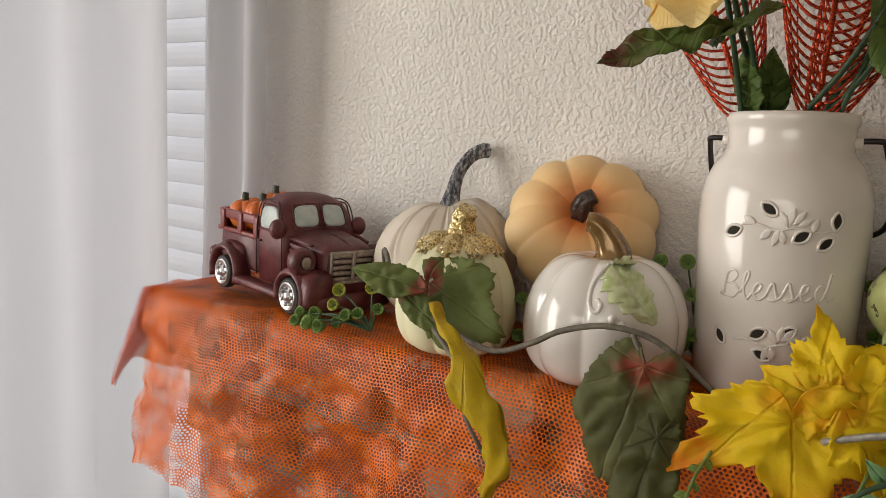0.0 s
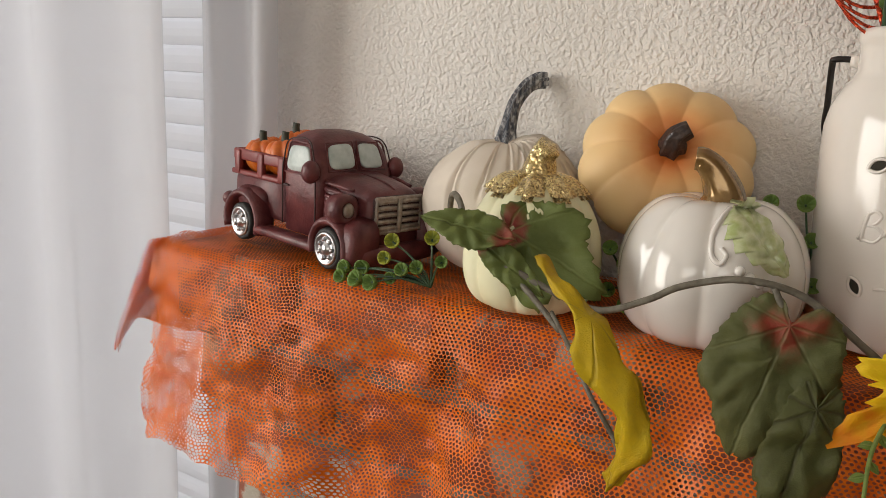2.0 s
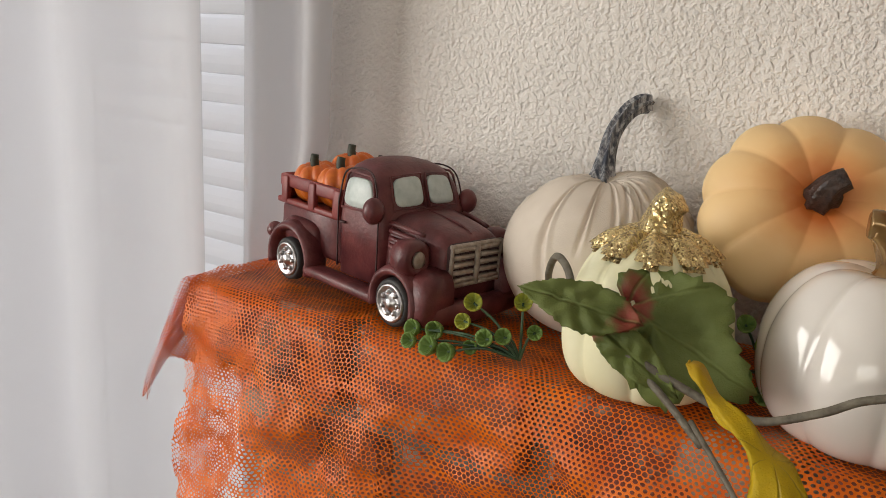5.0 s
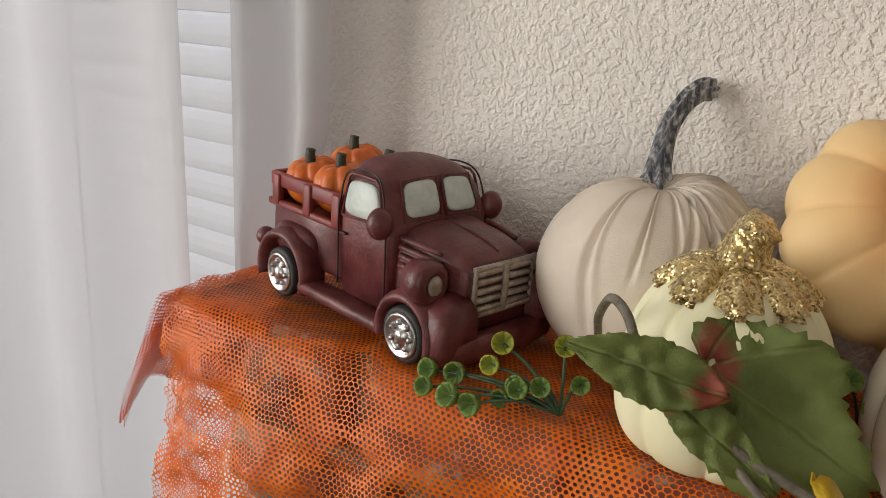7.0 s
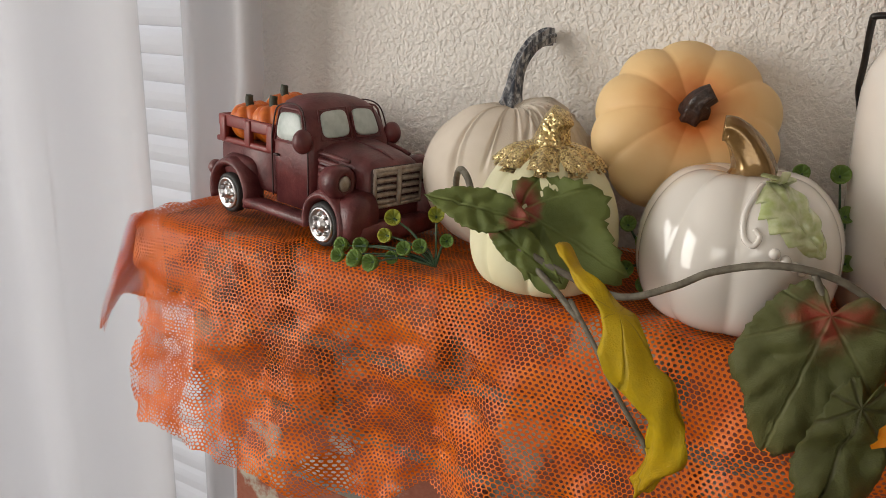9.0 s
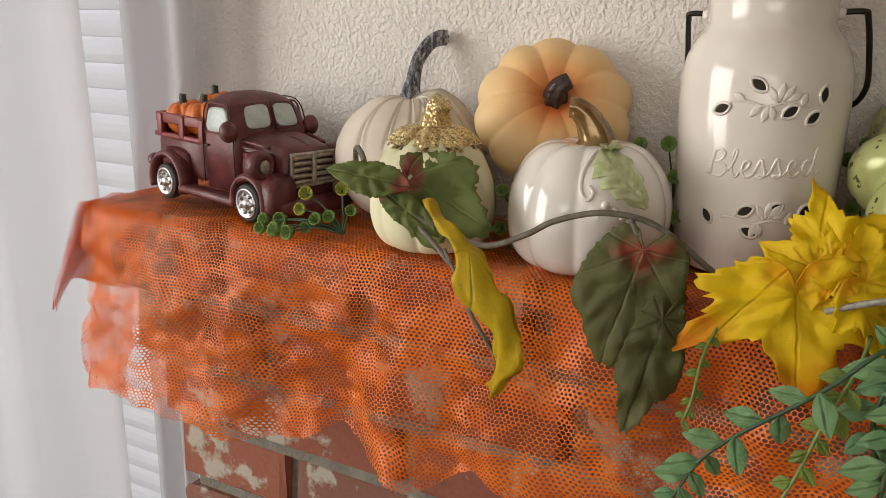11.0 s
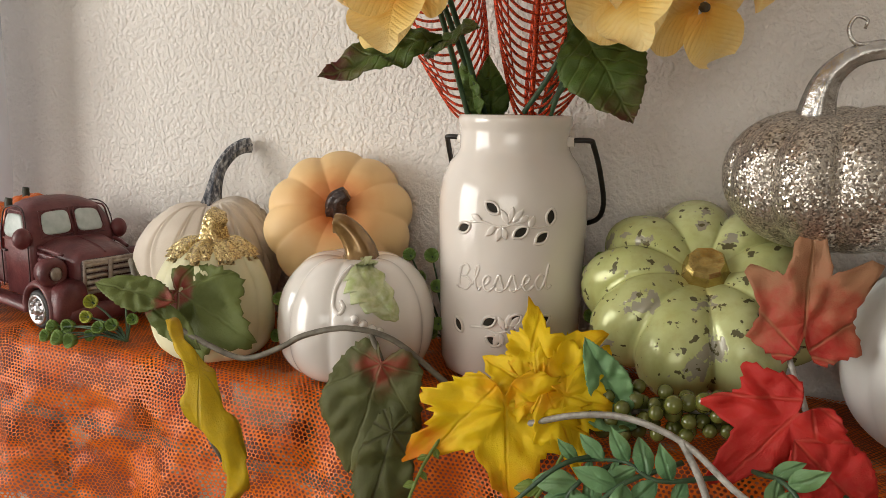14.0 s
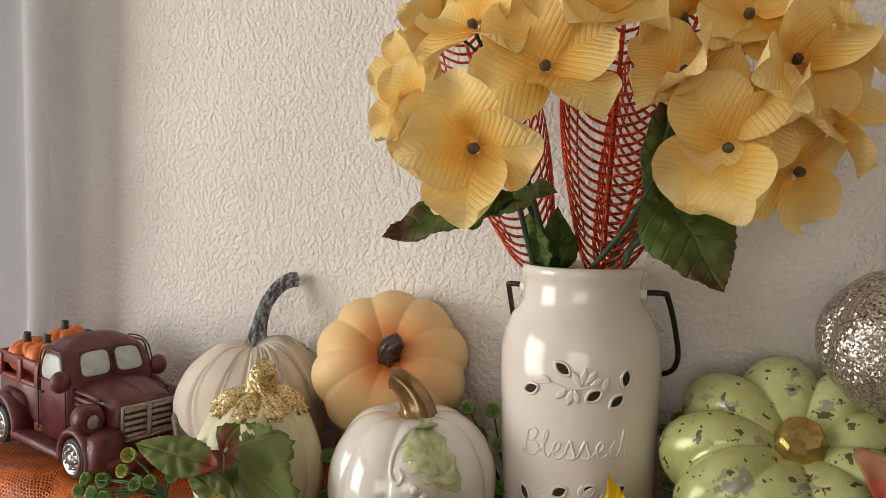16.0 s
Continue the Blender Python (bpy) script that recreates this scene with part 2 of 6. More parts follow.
def brick_material():
    m, t, p = nodes_of("old_red_brick")
    co = coords(t)
    oi = t.nodes.new("ShaderNodeObjectInfo")
    sh = t.nodes.new("ShaderNodeVectorMath")
    sc = t.nodes.new("ShaderNodeVectorMath")
    sc.operation = "SCALE"
    sc.inputs[0].default_value = (7.3, 3.1, 5.7)
    t.links.new(oi.outputs["Random"], sc.inputs["Scale"])
    t.links.new(co, sh.inputs[0])
    t.links.new(sc.outputs[0], sh.inputs[1])
    v = sh.outputs[0]
    body = ramp(t, oi.outputs["Random"], [(0.0, (0.23, 0.065, 0.04)), (0.45, (0.31, 0.095, 0.055)), (0.8, (0.36, 0.15, 0.09)), (1.0, (0.16, 0.07, 0.055))])
    grain = noise_tex(t, v, 220.0, 4.0)
    body = mix(t, math_node(t, "MULTIPLY", grain, 0.35), body, (0.42, 0.2, 0.13))
    smear = noise_tex(t, v, 17.0, 5.0, 0.62)
    wash = ramp(t, smear, [(0.56, (0, 0, 0)), (0.61, (1, 1, 1))])
    c = mix(t, wash, body, (0.45, 0.40, 0.33))
    soot = ramp(t, noise_tex(t, v, 26.0, 3.0), [(0.60, (0, 0, 0)), (0.66, (1, 1, 1))])
    c = mix(t, math_node(t, "MULTIPLY", soot, 0.75), c, (0.09, 0.065, 0.055))
    t.links.new(c, p.inputs["Base Color"])
    p.inputs["Roughness"].default_value = 0.88
    bump(t, p, math_node(t, "ADD", math_node(t, "MULTIPLY", wash, 0.6), grain), 0.6, 0.002)
    return m


def peeled_green():
    """Pale green pearly paint, flaked off in grey and dark chips."""
    m, t, p = nodes_of("flaking_green_paint")
    co = coords(t)
    base = ramp(t, noise_tex(t, co, 22.0, 3.0), [(0.3, (0.42, 0.45, 0.16)), (0.7, (0.58, 0.62, 0.31))])
    mp = t.nodes.new("ShaderNodeMapping")
    mp.inputs["Scale"].default_value = (1.0, 1.0, 0.45)
    t.links.new(co, mp.inputs["Vector"])
    streak = noise_tex(t, mp.outputs[0], 160.0, 3.0)
    base = mix(t, math_node(t, "MULTIPLY", ramp(t, streak, [(0.45, (0, 0, 0)), (0.75, (1, 1, 1))]), 0.5), base, (0.36, 0.33, 0.12))
    chip = noise_tex(t, co, 55.0, 4.0, 0.6)
    grey = ramp(t, chip, [(0.60, (0, 0, 0)), (0.615, (1, 1, 1))])
    c = mix(t, grey, base, (0.32, 0.30, 0.22))
    dark = ramp(t, noise_tex(t, co, 150.0, 3.0, 0.5), [(0.63, (0, 0, 0)), (0.645, (1, 1, 1))])
    c = mix(t, dark, c, (0.11, 0.10, 0.045))
    t.links.new(c, p.inputs["Base Color"])
    p.inputs["Roughness"].default_value = 0.22
    p.inputs["Metallic"].default_value = 0.10
    bump(t, p, math_node(t, "SUBTRACT", math_node(t, "MULTIPLY", streak, 0.4), math_node(t, "ADD", grey, dark)), 0.35, 0.0006)
    return m


def peach_material():
    m, t, p = nodes_of("peach_pumpkin_skin")
    co = coords(t)
    sep = t.nodes.new("ShaderNodeSeparateXYZ")
    t.links.new(co, sep.inputs[0])
    r = math_node(t, "SQRT", math_node(t, "ADD", math_node(t, "POWER", sep.outputs[0], 2.0), math_node(t, "POWER", sep.outputs[1], 2.0)))
    wob = noise_tex(t, co, 40.0, 3.0)
    side = math_node(t, "ADD", math_node(t, "DIVIDE", r, 0.06), math_node(t, "MULTIPLY", math_node(t, "SUBTRACT", wob, 0.5), 0.35))
    c = ramp(t, side, [(0.14, (0.62, 0.16, 0.03)), (0.34, (0.75, 0.36, 0.13)), (0.55, (0.80, 0.51, 0.23)), (0.95, (0.79, 0.58, 0.30))])
    t.links.new(c, p.inputs["Base Color"])
    p.inputs["Roughness"].default_value = 0.55
    bump(t, p, noise_tex(t, co, 300.0, 3.0), 0.12, 0.0005)
    return m


PLASTER = plaster()
WHITE_PAINT = surface("white_paint", (0.74, 0.73, 0.71), (0.80, 0.79, 0.77), 0.5, 8, 0.1)
WALL_PAINT = surface("room_wall_paint", (0.50, 0.465, 0.41), (0.56, 0.52, 0.465), 0.8, 5, 0.2)
FLOOR_WOOD = surface("brown_floor", (0.20, 0.13, 0.08), (0.28, 0.19, 0.12), 0.5, 6, 0.2)
BRICK = brick_material()
MORTAR = surface("grey_mortar", (0.17, 0.155, 0.13), (0.27, 0.25, 0.21), 0.95, 40, 0.8, 0.003, fine=260)
NET = net_material()
SHEER = sheer_material()
SLAT = slat_material()
MAROON = surface("maroon_resin", (0.075, 0.012, 0.015), (0.165, 0.042, 0.042), 0.42, 75, 0.4, 0.0008, fine=420)
MAROON_RED = surface("red_resin", (0.17, 0.022, 0.022), (0.24, 0.04, 0.035), 0.45, 70, 0.2)
TYRE = surface("black_tyre", (0.012, 0.012, 0.013), (0.022, 0.02, 0.02), 0.6, 90, 0.2)
CHROME = surface("chrome_paint", (0.36, 0.35, 0.36), (0.58, 0.57, 0.58), 0.28, 150, 0.4, 0.0006, metal=1.0)
PANE = surface("pale_painted_window", (0.42, 0.48, 0.46), (0.56, 0.61, 0.59), 0.35, 160, 0.1)
GRILLE = surface("antique_grille", (0.26, 0.20, 0.16), (0.42, 0.36, 0.31), 0.4, 260, 0.5, 0.0006, metal=0.3)
DARK = surface("dark_wash", (0.03, 0.012, 0.012), (0.055, 0.02, 0.02), 0.6, 200, 0.2)
TOY_ORANGE = surface("orange_resin", (0.55, 0.10, 0.012), (0.72, 0.19, 0.02), 0.4, 150, 0.2)
TOY_STEM = surface("dark_green_stem", (0.025, 0.03, 0.02), (0.05, 0.055, 0.035), 0.6, 200, 0.3)
FABRIC = surface("beige_linen", (0.63, 0.55, 0.46), (0.72, 0.64, 0.55), 0.9, 30, 0.35, 0.0006, fine=1400)
STEM_GREY = streaked("blue_grey_stem", (0.035, 0.042, 0.06), (0.46, 0.46, 0.47))
CREAM = surface("cream_paint", (0.78, 0.75, 0.47), (0.85, 0.82, 0.58), 0.6, 30, 0.25, 0.0006, fine=350)
GOLD_GLITTER = glitter("gold_glitter", (0.24, 0.15, 0.05), (0.74, 0.58, 0.30))
SILVER_GLITTER = glitter("silver_glitter", (0.12, 0.10, 0.085), (0.52, 0.475, 0.415), 0.62)
RED_GLITTER = glitter("red_glitter", (0.16, 0.015, 0.008), (0.62, 0.08, 0.03))
PEACH = peach_material()
DARK_STEM = surface("dark_brown_stem", (0.02, 0.012, 0.012), (0.07, 0.04, 0.03), 0.35, 300, 0.9, 0.001)
CERAMIC = surface("white_glazed_ceramic", (0.77, 0.73, 0.68), (0.82, 0.78, 0.73), 0.10, 12, 0.03, coat=0.6)
JAR_GLAZE = surface("cream_glazed_ceramic", (0.76, 0.705, 0.645), (0.82, 0.765, 0.71), 0.16, 14, 0.05, coat=0.5)
# near-black colour that paints the shade inside the jar's leaf holes
HOLE_SHADE = surface("painted_hole_shade", (0.02, 0.017, 0.012), (0.035, 0.03, 0.02), 0.9, 90, 0.1)
BRONZE = surface("bronze_lustre_glaze", (0.20, 0.11, 0.035), (0.34, 0.21, 0.08), 0.2, 90, 0.2, metal=0.5, coat=0.4)
GLAZE_LEAF = surface("pale_green_glaze", (0.40, 0.47, 0.18), (0.68, 0.71, 0.46), 0.2, 160, 0.1, coat=0.5)
WIRE = surface("black_wire", (0.012, 0.010, 0.010), (0.03, 0.025, 0.022), 0.4, 150, 0.2, metal=0.3)
GREEN_PAINT = peeled_green()
GOLD_LEAF = surface("gold_leaf_stem", (0.32, 0.22, 0.06), (0.62, 0.47, 0.17), 0.25, 120, 0.4, metal=0.8)
SILVER_STEM = surface("silver_stem", (0.42, 0.40, 0.38), (0.66, 0.64, 0.61), 0.25, 240, 0.6, 0.001, metal=0.9)
WHITE_MATTE = surface("white_pumpkin_paint", (0.74, 0.73, 0.70), (0.80, 0.79, 0.76), 0.5, 25, 0.15)
VINE = surface("taupe_wrapped_vine", (0.10, 0.085, 0.06), (0.19, 0.17, 0.13), 0.6, 220, 0.6, 0.001)
VINE_PALE = surface("pale_grey_vine", (0.24, 0.22, 0.19), (0.42, 0.40, 0.36), 0.5, 260, 0.6, 0.001)
STALK_LIGHT = surface("light_green_stalk", (0.12, 0.18, 0.04), (0.20, 0.27, 0.07), 0.5, 150, 0.2)
STALK = surface("dark_green_stalk", (0.025, 0.06, 0.03), (0.05, 0.10, 0.045), 0.45, 150, 0.2)
BERRY = surface("olive_berry", (0.07, 0.08, 0.012), (0.15, 0.16, 0.035), 0.22, 90, 0.1, coat=0.5)
LEAF_GREEN_RED = leaf_material("green_leaf_red_heart", [(0.10, (0.36, 0.055, 0.045)), (0.28, (0.26, 0.07, 0.04)), (0.40, (0.13, 0.165, 0.04)), (1.0, (0.18, 0.22, 0.06))], 0.034)
LEAF_DARK = leaf_material("dark_olive_leaf", [(0.04, (0.34, 0.05, 0.03)), (0.2, (0.13, 0.10, 0.035)), (0.28, (0.115, 0.125, 0.040)), (1.0, (0.15, 0.155, 0.055))], 0.07, vein=(0.22, 0.22, 0.10))
LEAF_OLIVE = leaf_material("plain_olive_leaf", [(0.0, (0.115, 0.125, 0.040)), (1.0, (0.16, 0.17, 0.06))], 0.07, vein=(0.07, 0.055, 0.04))
LEAF_YELLOW = leaf_material("yellow_maple_leaf", [(0.05, (0.93, 0.50, 0.012)), (0.25, (0.92, 0.66, 0.012)), (0.52, (0.92, 0.68, 0.012)), (0.72, (0.92, 0.55, 0.01)), (0.92, (0.92, 0.30, 0.012))], 0.066, vein=(0.78, 0.46, 0.008), back=0.3)
LEAF_MUSTARD = leaf_material("mustard_leaf", [(0.0, (0.66, 0.46, 0.010)), (0.5, (0.70, 0.50, 0.012)), (1.0, (0.60, 0.36, 0.012))], 0.06, vein=(0.30, 0.22, 0.03), back=0.3)
LEAF_RED = leaf_material("red_maple_leaf", [(0.05, (0.52, 0.020, 0.016)), (0.7, (0.58, 0.022, 0.016)), (0.9, (0.50, 0.07, 0.03)), (1.0, (0.46, 0.13, 0.06))], 0.085, vein=(0.55, 0.10, 0.06))
LEAF_RUST = leaf_material("rust_maple_leaf", [(0.1, (0.50, 0.03, 0.024)), (0.30, (0.48, 0.07, 0.04)), (0.50, (0.44, 0.19, 0.10)), (1.0, (0.44, 0.26, 0.14))], 0.075, vein=(0.42, 0.25, 0.12))
LEAF_LIME = leaf_material("lime_leaf_red_heart", [(0.06, (0.55, 0.06, 0.05)), (0.24, (0.48, 0.07, 0.05)), (0.36, (0.33, 0.40, 0.10)), (1.0, (0.39, 0.47, 0.14))], 0.085, vein=(0.33, 0.36, 0.14))
LEAF_HYDRANGEA = leaf_material("glossy_hydrangea_leaf", [(0.1, (0.07, 0.115, 0.025)), (0.6, (0.10, 0.17, 0.035)), (0.88, (0.12, 0.11, 0.035)), (1.0, (0.13, 0.03, 0.03))], 0.06, vein=(0.16, 0.22, 0.06), rough=0.35, veins="pinnate", spacing=0.0042)
FERN = leaf_material("fern_green", [(0.0, (0.08, 0.20, 0.085)), (1.0, (0.21, 0.40, 0.18))], 0.02, vein=(0.16, 0.28, 0.14), rough=0.3, vary=(0.20, 0.34, 0.14))
FERN_LIGHT = leaf_material("light_green_leaflet", [(0.0, (0.15, 0.24, 0.04)), (1.0, (0.26, 0.36, 0.08))], 0.02, vein=(0.26, 0.3, 0.1), rough=0.4)
BUD = leaf_material("waxy_bud_green", [(0.0, (0.10, 0.20, 0.045)), (1.0, (0.26, 0.38, 0.09))], 0.008, vein=(0.2, 0.28, 0.08), rough=0.35)
BUD_TIP = leaf_material("yellow_bud_rim", [(0.0, (0.30, 0.36, 0.05)), (1.0, (0.55, 0.52, 0.05))], 0.008, rough=0.4)
PETAL = leaf_material("cream_yellow_petal", [(0.0, (0.86, 0.40, 0.05)), (0.35, (0.95, 0.60, 0.13)), (0.7, (0.97, 0.72, 0.26)), (1.0, (0.98, 0.80, 0.40))], 0.035, vein=(0.92, 0.60, 0.17), rough=0.5, back=0.25, veins="feather", spacing=0.0017, line=0.0006, marked=0.14, sheen=0.32)
FLOWER_HEART = surface("dark_flower_heart", (0.05, 0.035, 0.02), (0.12, 0.10, 0.06), 0.5, 300, 0.3)
OUTSIDE = bpy.data.materials.new("daylight_outside")
OUTSIDE.use_nodes = True
ot = OUTSIDE.node_tree
ot.nodes.remove(ot.nodes["Principled BSDF"])
oe = ot.nodes.new("ShaderNodeEmission")
oe.inputs[0].default_value, oe.inputs[1].default_value = (0.95, 0.96, 1.0, 1), 1.2
ot.links.new(oe.outputs[0], ot.nodes["Material Output"].inputs[0])

# ---------------- helpers for meshes ----------------


def part(name, bm, material, parent=None, label="", at=None, smooth=True):
    """Links a bmesh as ONE mesh object, under a thing or a part; at: its pose in the world when the thing is built in place."""
    me = bpy.data.meshes.new(name)
    bmesh.ops.recalc_face_normals(bm, faces=bm.faces)
    bm.to_mesh(me)
    bm.free()
    me.materials.append(material)
    if smooth:
        me.polygons.foreach_set("use_smooth", [True] * len(me.polygons))
    return piece(name, me, parent, label, at)


def piece(name, me, parent=None, label="", at=None):
    ob = new(name, me)
    if parent:
        ob.parent = parent
    if at is not None:
        if parent:
            top = parent
            chain = Matrix()
            while top:
                chain = top.matrix_parent_inverse @ top.matrix_basis @ chain
                top = top.parent
            ob.matrix_parent_inverse = chain.inverted()
        ob.matrix_basis = at
    if label:
        ob["label"] = label
    return ob


def thing(name, at, label, category, group="", kind=""):
    ob = new(name)
    ob.empty_display_size = 0.02
    ob.matrix_basis = at if isinstance(at, Matrix) else Matrix.Translation(at)
    return tagged(ob, label, category, group, kind)


HERE = Matrix()


def box(bm, lo, hi, bevel=0.0, seg=2):
    c = [(a + b) / 2 for a, b in zip(lo, hi)]
    g = bmesh.ops.create_cube(bm, size=1, matrix=Matrix.Translation(c) @ Matrix.Diagonal((hi[0] - lo[0], hi[1] - lo[1], hi[2] - lo[2], 1)))
    if bevel:
        es = list({e for v in g["verts"] for e in v.link_edges})
        bmesh.ops.bevel(bm, geom=es, offset=bevel, segments=seg, affect="EDGES", profile=0.5)
    return bm


def boxes(*spans, bevel=0.0):
    bm = bmesh.new()
    for lo, hi in spans:
        box(bm, lo, hi, bevel)
    return bm


def ring_mesh(bm, rings, closed=True, cap=True):
    """Joins rings of points of equal count into a skin."""
    vs = [[bm.verts.new(p) for p in r] for r in rings]
    n = len(vs[0])
    for a, b in zip(vs, vs[1:]):
        for i in range(n if closed else n - 1):
            j = (i + 1) % n
            bm.faces.new((a[i], a[j], b[j], b[i]))
    if cap:
        for r in (vs[0], vs[-1]):
            c = bm.verts.new(sum((v.co for v in r), Vector()) / n)
            for i in range(n):
                bm.faces.new((r[i], r[(i + 1) % n], c))
    return bm


def spline(pts, n=6):
    """Smooth way through the points."""
    p = [Vector(q) for q in pts]
    p = [2 * p[0] - p[1]] + p + [2 * p[-1] - p[-2]]
    out = []
    for a, b, c, d in zip(p, p[1:], p[2:], p[3:]):
        for k in range(n):
            s = k / n
            out.append(0.5 * (2 * b + (c - a) * s + (2 * a - 5 * b + 4 * c - d) * s * s + (3 * b - a - 3 * c + d) * s ** 3))
    return out + [p[-2]]


def tube(bm, pts, r0, r1=None, seg=8, n=6, flat=1.0, ridges=0, rough=0.0):
    way = spline(pts, n) if n > 1 else [Vector(q) for q in pts]
    r1 = r0 if r1 is None else r1
    rings, up = [], None
    for i, q in enumerate(way):
        d = (way[min(i + 1, len(way) - 1)] - way[max(i - 1, 0)]).normalized()
        if up is None:
            up = d.orthogonal().normalized()
        up = (up - d * up.dot(d)).normalized()
        side = d.cross(up)
        s = i / (len(way) - 1)
        r = r0(s) if callable(r0) else r0 + (r1 - r0) * s
        ring = []
        for k in range(seg):
            a = 2 * math.pi * k / seg
            f = r * (1 + (rough * math.cos(ridges * a + 3 * s) if ridges else 0))
            ring.append(q + up * math.cos(a) * f + side * math.sin(a) * f * flat)
        rings.append(ring)
    return ring_mesh(bm, rings)


def super_loft(bm, axis, secs, n=28):
    """Skin over rounded sections: (place along axis, centre 1, centre 2, half 1, half 2, squareness)."""
    rings = []
    for s, c1, c2, h1, h2, e in secs:
        ring = []
        for k in range(n):
            a = 2 * math.pi * k / n
            u = math.copysign(abs(math.cos(a)) ** (2 / e), math.cos(a)) * h1 + c1
            v = math.copysign(abs(math.sin(a)) ** (2 / e), math.sin(a)) * h2 + c2
            ring.append({"x": (s, u, v), "y": (u, s, v), "z": (u, v, s)}[axis])
        rings.append(ring)
    return ring_mesh(bm, rings)


def lathe(bm, profile, seg=64):
    """Turns (radius, height) pairs about z."""
    rings = [[(r * math.cos(2 * math.pi * k / seg), r * math.sin(2 * math.pi * k / seg), z) for k in range(seg)] for r, z in profile]
    return ring_mesh(bm, rings, cap=False)


def pumpkin_bm(r, h, ribs, depth, dimple=0.25, square=1.0, low=None, seg=144, rows=40, wob=0.03, seed=0, top=1.0, crease=0.55, pleats=0):
    """Ribbed pumpkin with its base at z = 0. top: width of the upper half against the lower."""
    bm = bmesh.new()
    rings = []
    for j in range(1, rows):
        t = math.pi * j / rows
        ring = []
        for k in range(seg):
            a = 2 * math.pi * k / seg
            lobe = abs(math.sin(ribs * a / 2 + 0.25 * math.sin(a * 2 + seed))) ** crease
            s = math.sin(t) ** (square if low is None or t > math.pi / 2 else low)
            rad = r * s * (1 - depth * (1 - lobe) * min(1, 1.6 * math.sin(t) + 0.35))
            up = (1 - math.cos(t)) / 2
            rad *= 1 + (top - 1) * up
            rad *= 1 + wob * noise.noise((math.cos(a) * 1.5 + seed, math.sin(a) * 1.5, t))
            if pleats:
                w = math.sin(pleats * a + 13 * up * up + 5.5 * noise.noise((math.cos(a) * 3, math.sin(a) * 3, t * 0.8 + seed)))
                rad *= 1 + 0.058 * (abs(w) ** 0.6 * math.copysign(1, w)) * (0.12 + up ** 1.5)
            z = h * up
            z -= h * dimple * max(0.0, 1 - rad / (0.62 * r)) ** 1.6 if up > 0.5 else 0
            z += h * 0.10 * max(0.0, 1 - rad / (0.5 * r)) ** 2 if up < 0.5 else 0
            z += h * depth * 0.35 * lobe * math.sin(t) * (1 if up > 0.5 else 0)
            ring.append((rad * math.cos(a), rad * math.sin(a), z))
        rings.append(ring)
    low = min(p[2] for ring in rings for p in ring)
    rings = [[(x, y, z - low) for x, y, z in ring] for ring in rings]
    return ring_mesh(bm, rings)


LOBES = {
    "maple": ([(90, 1.0, 15), (38, 0.86, 14), (142, 0.86, 14), (-18, 0.60, 15), (198, 0.60, 15)], 0.44, 0.10),
    "grape": ([(90, 1.0, 34), (28, 0.88, 30), (152, 0.88, 30), (-35, 0.66, 30), (215, 0.66, 30)], 0.60, 0.05),
}


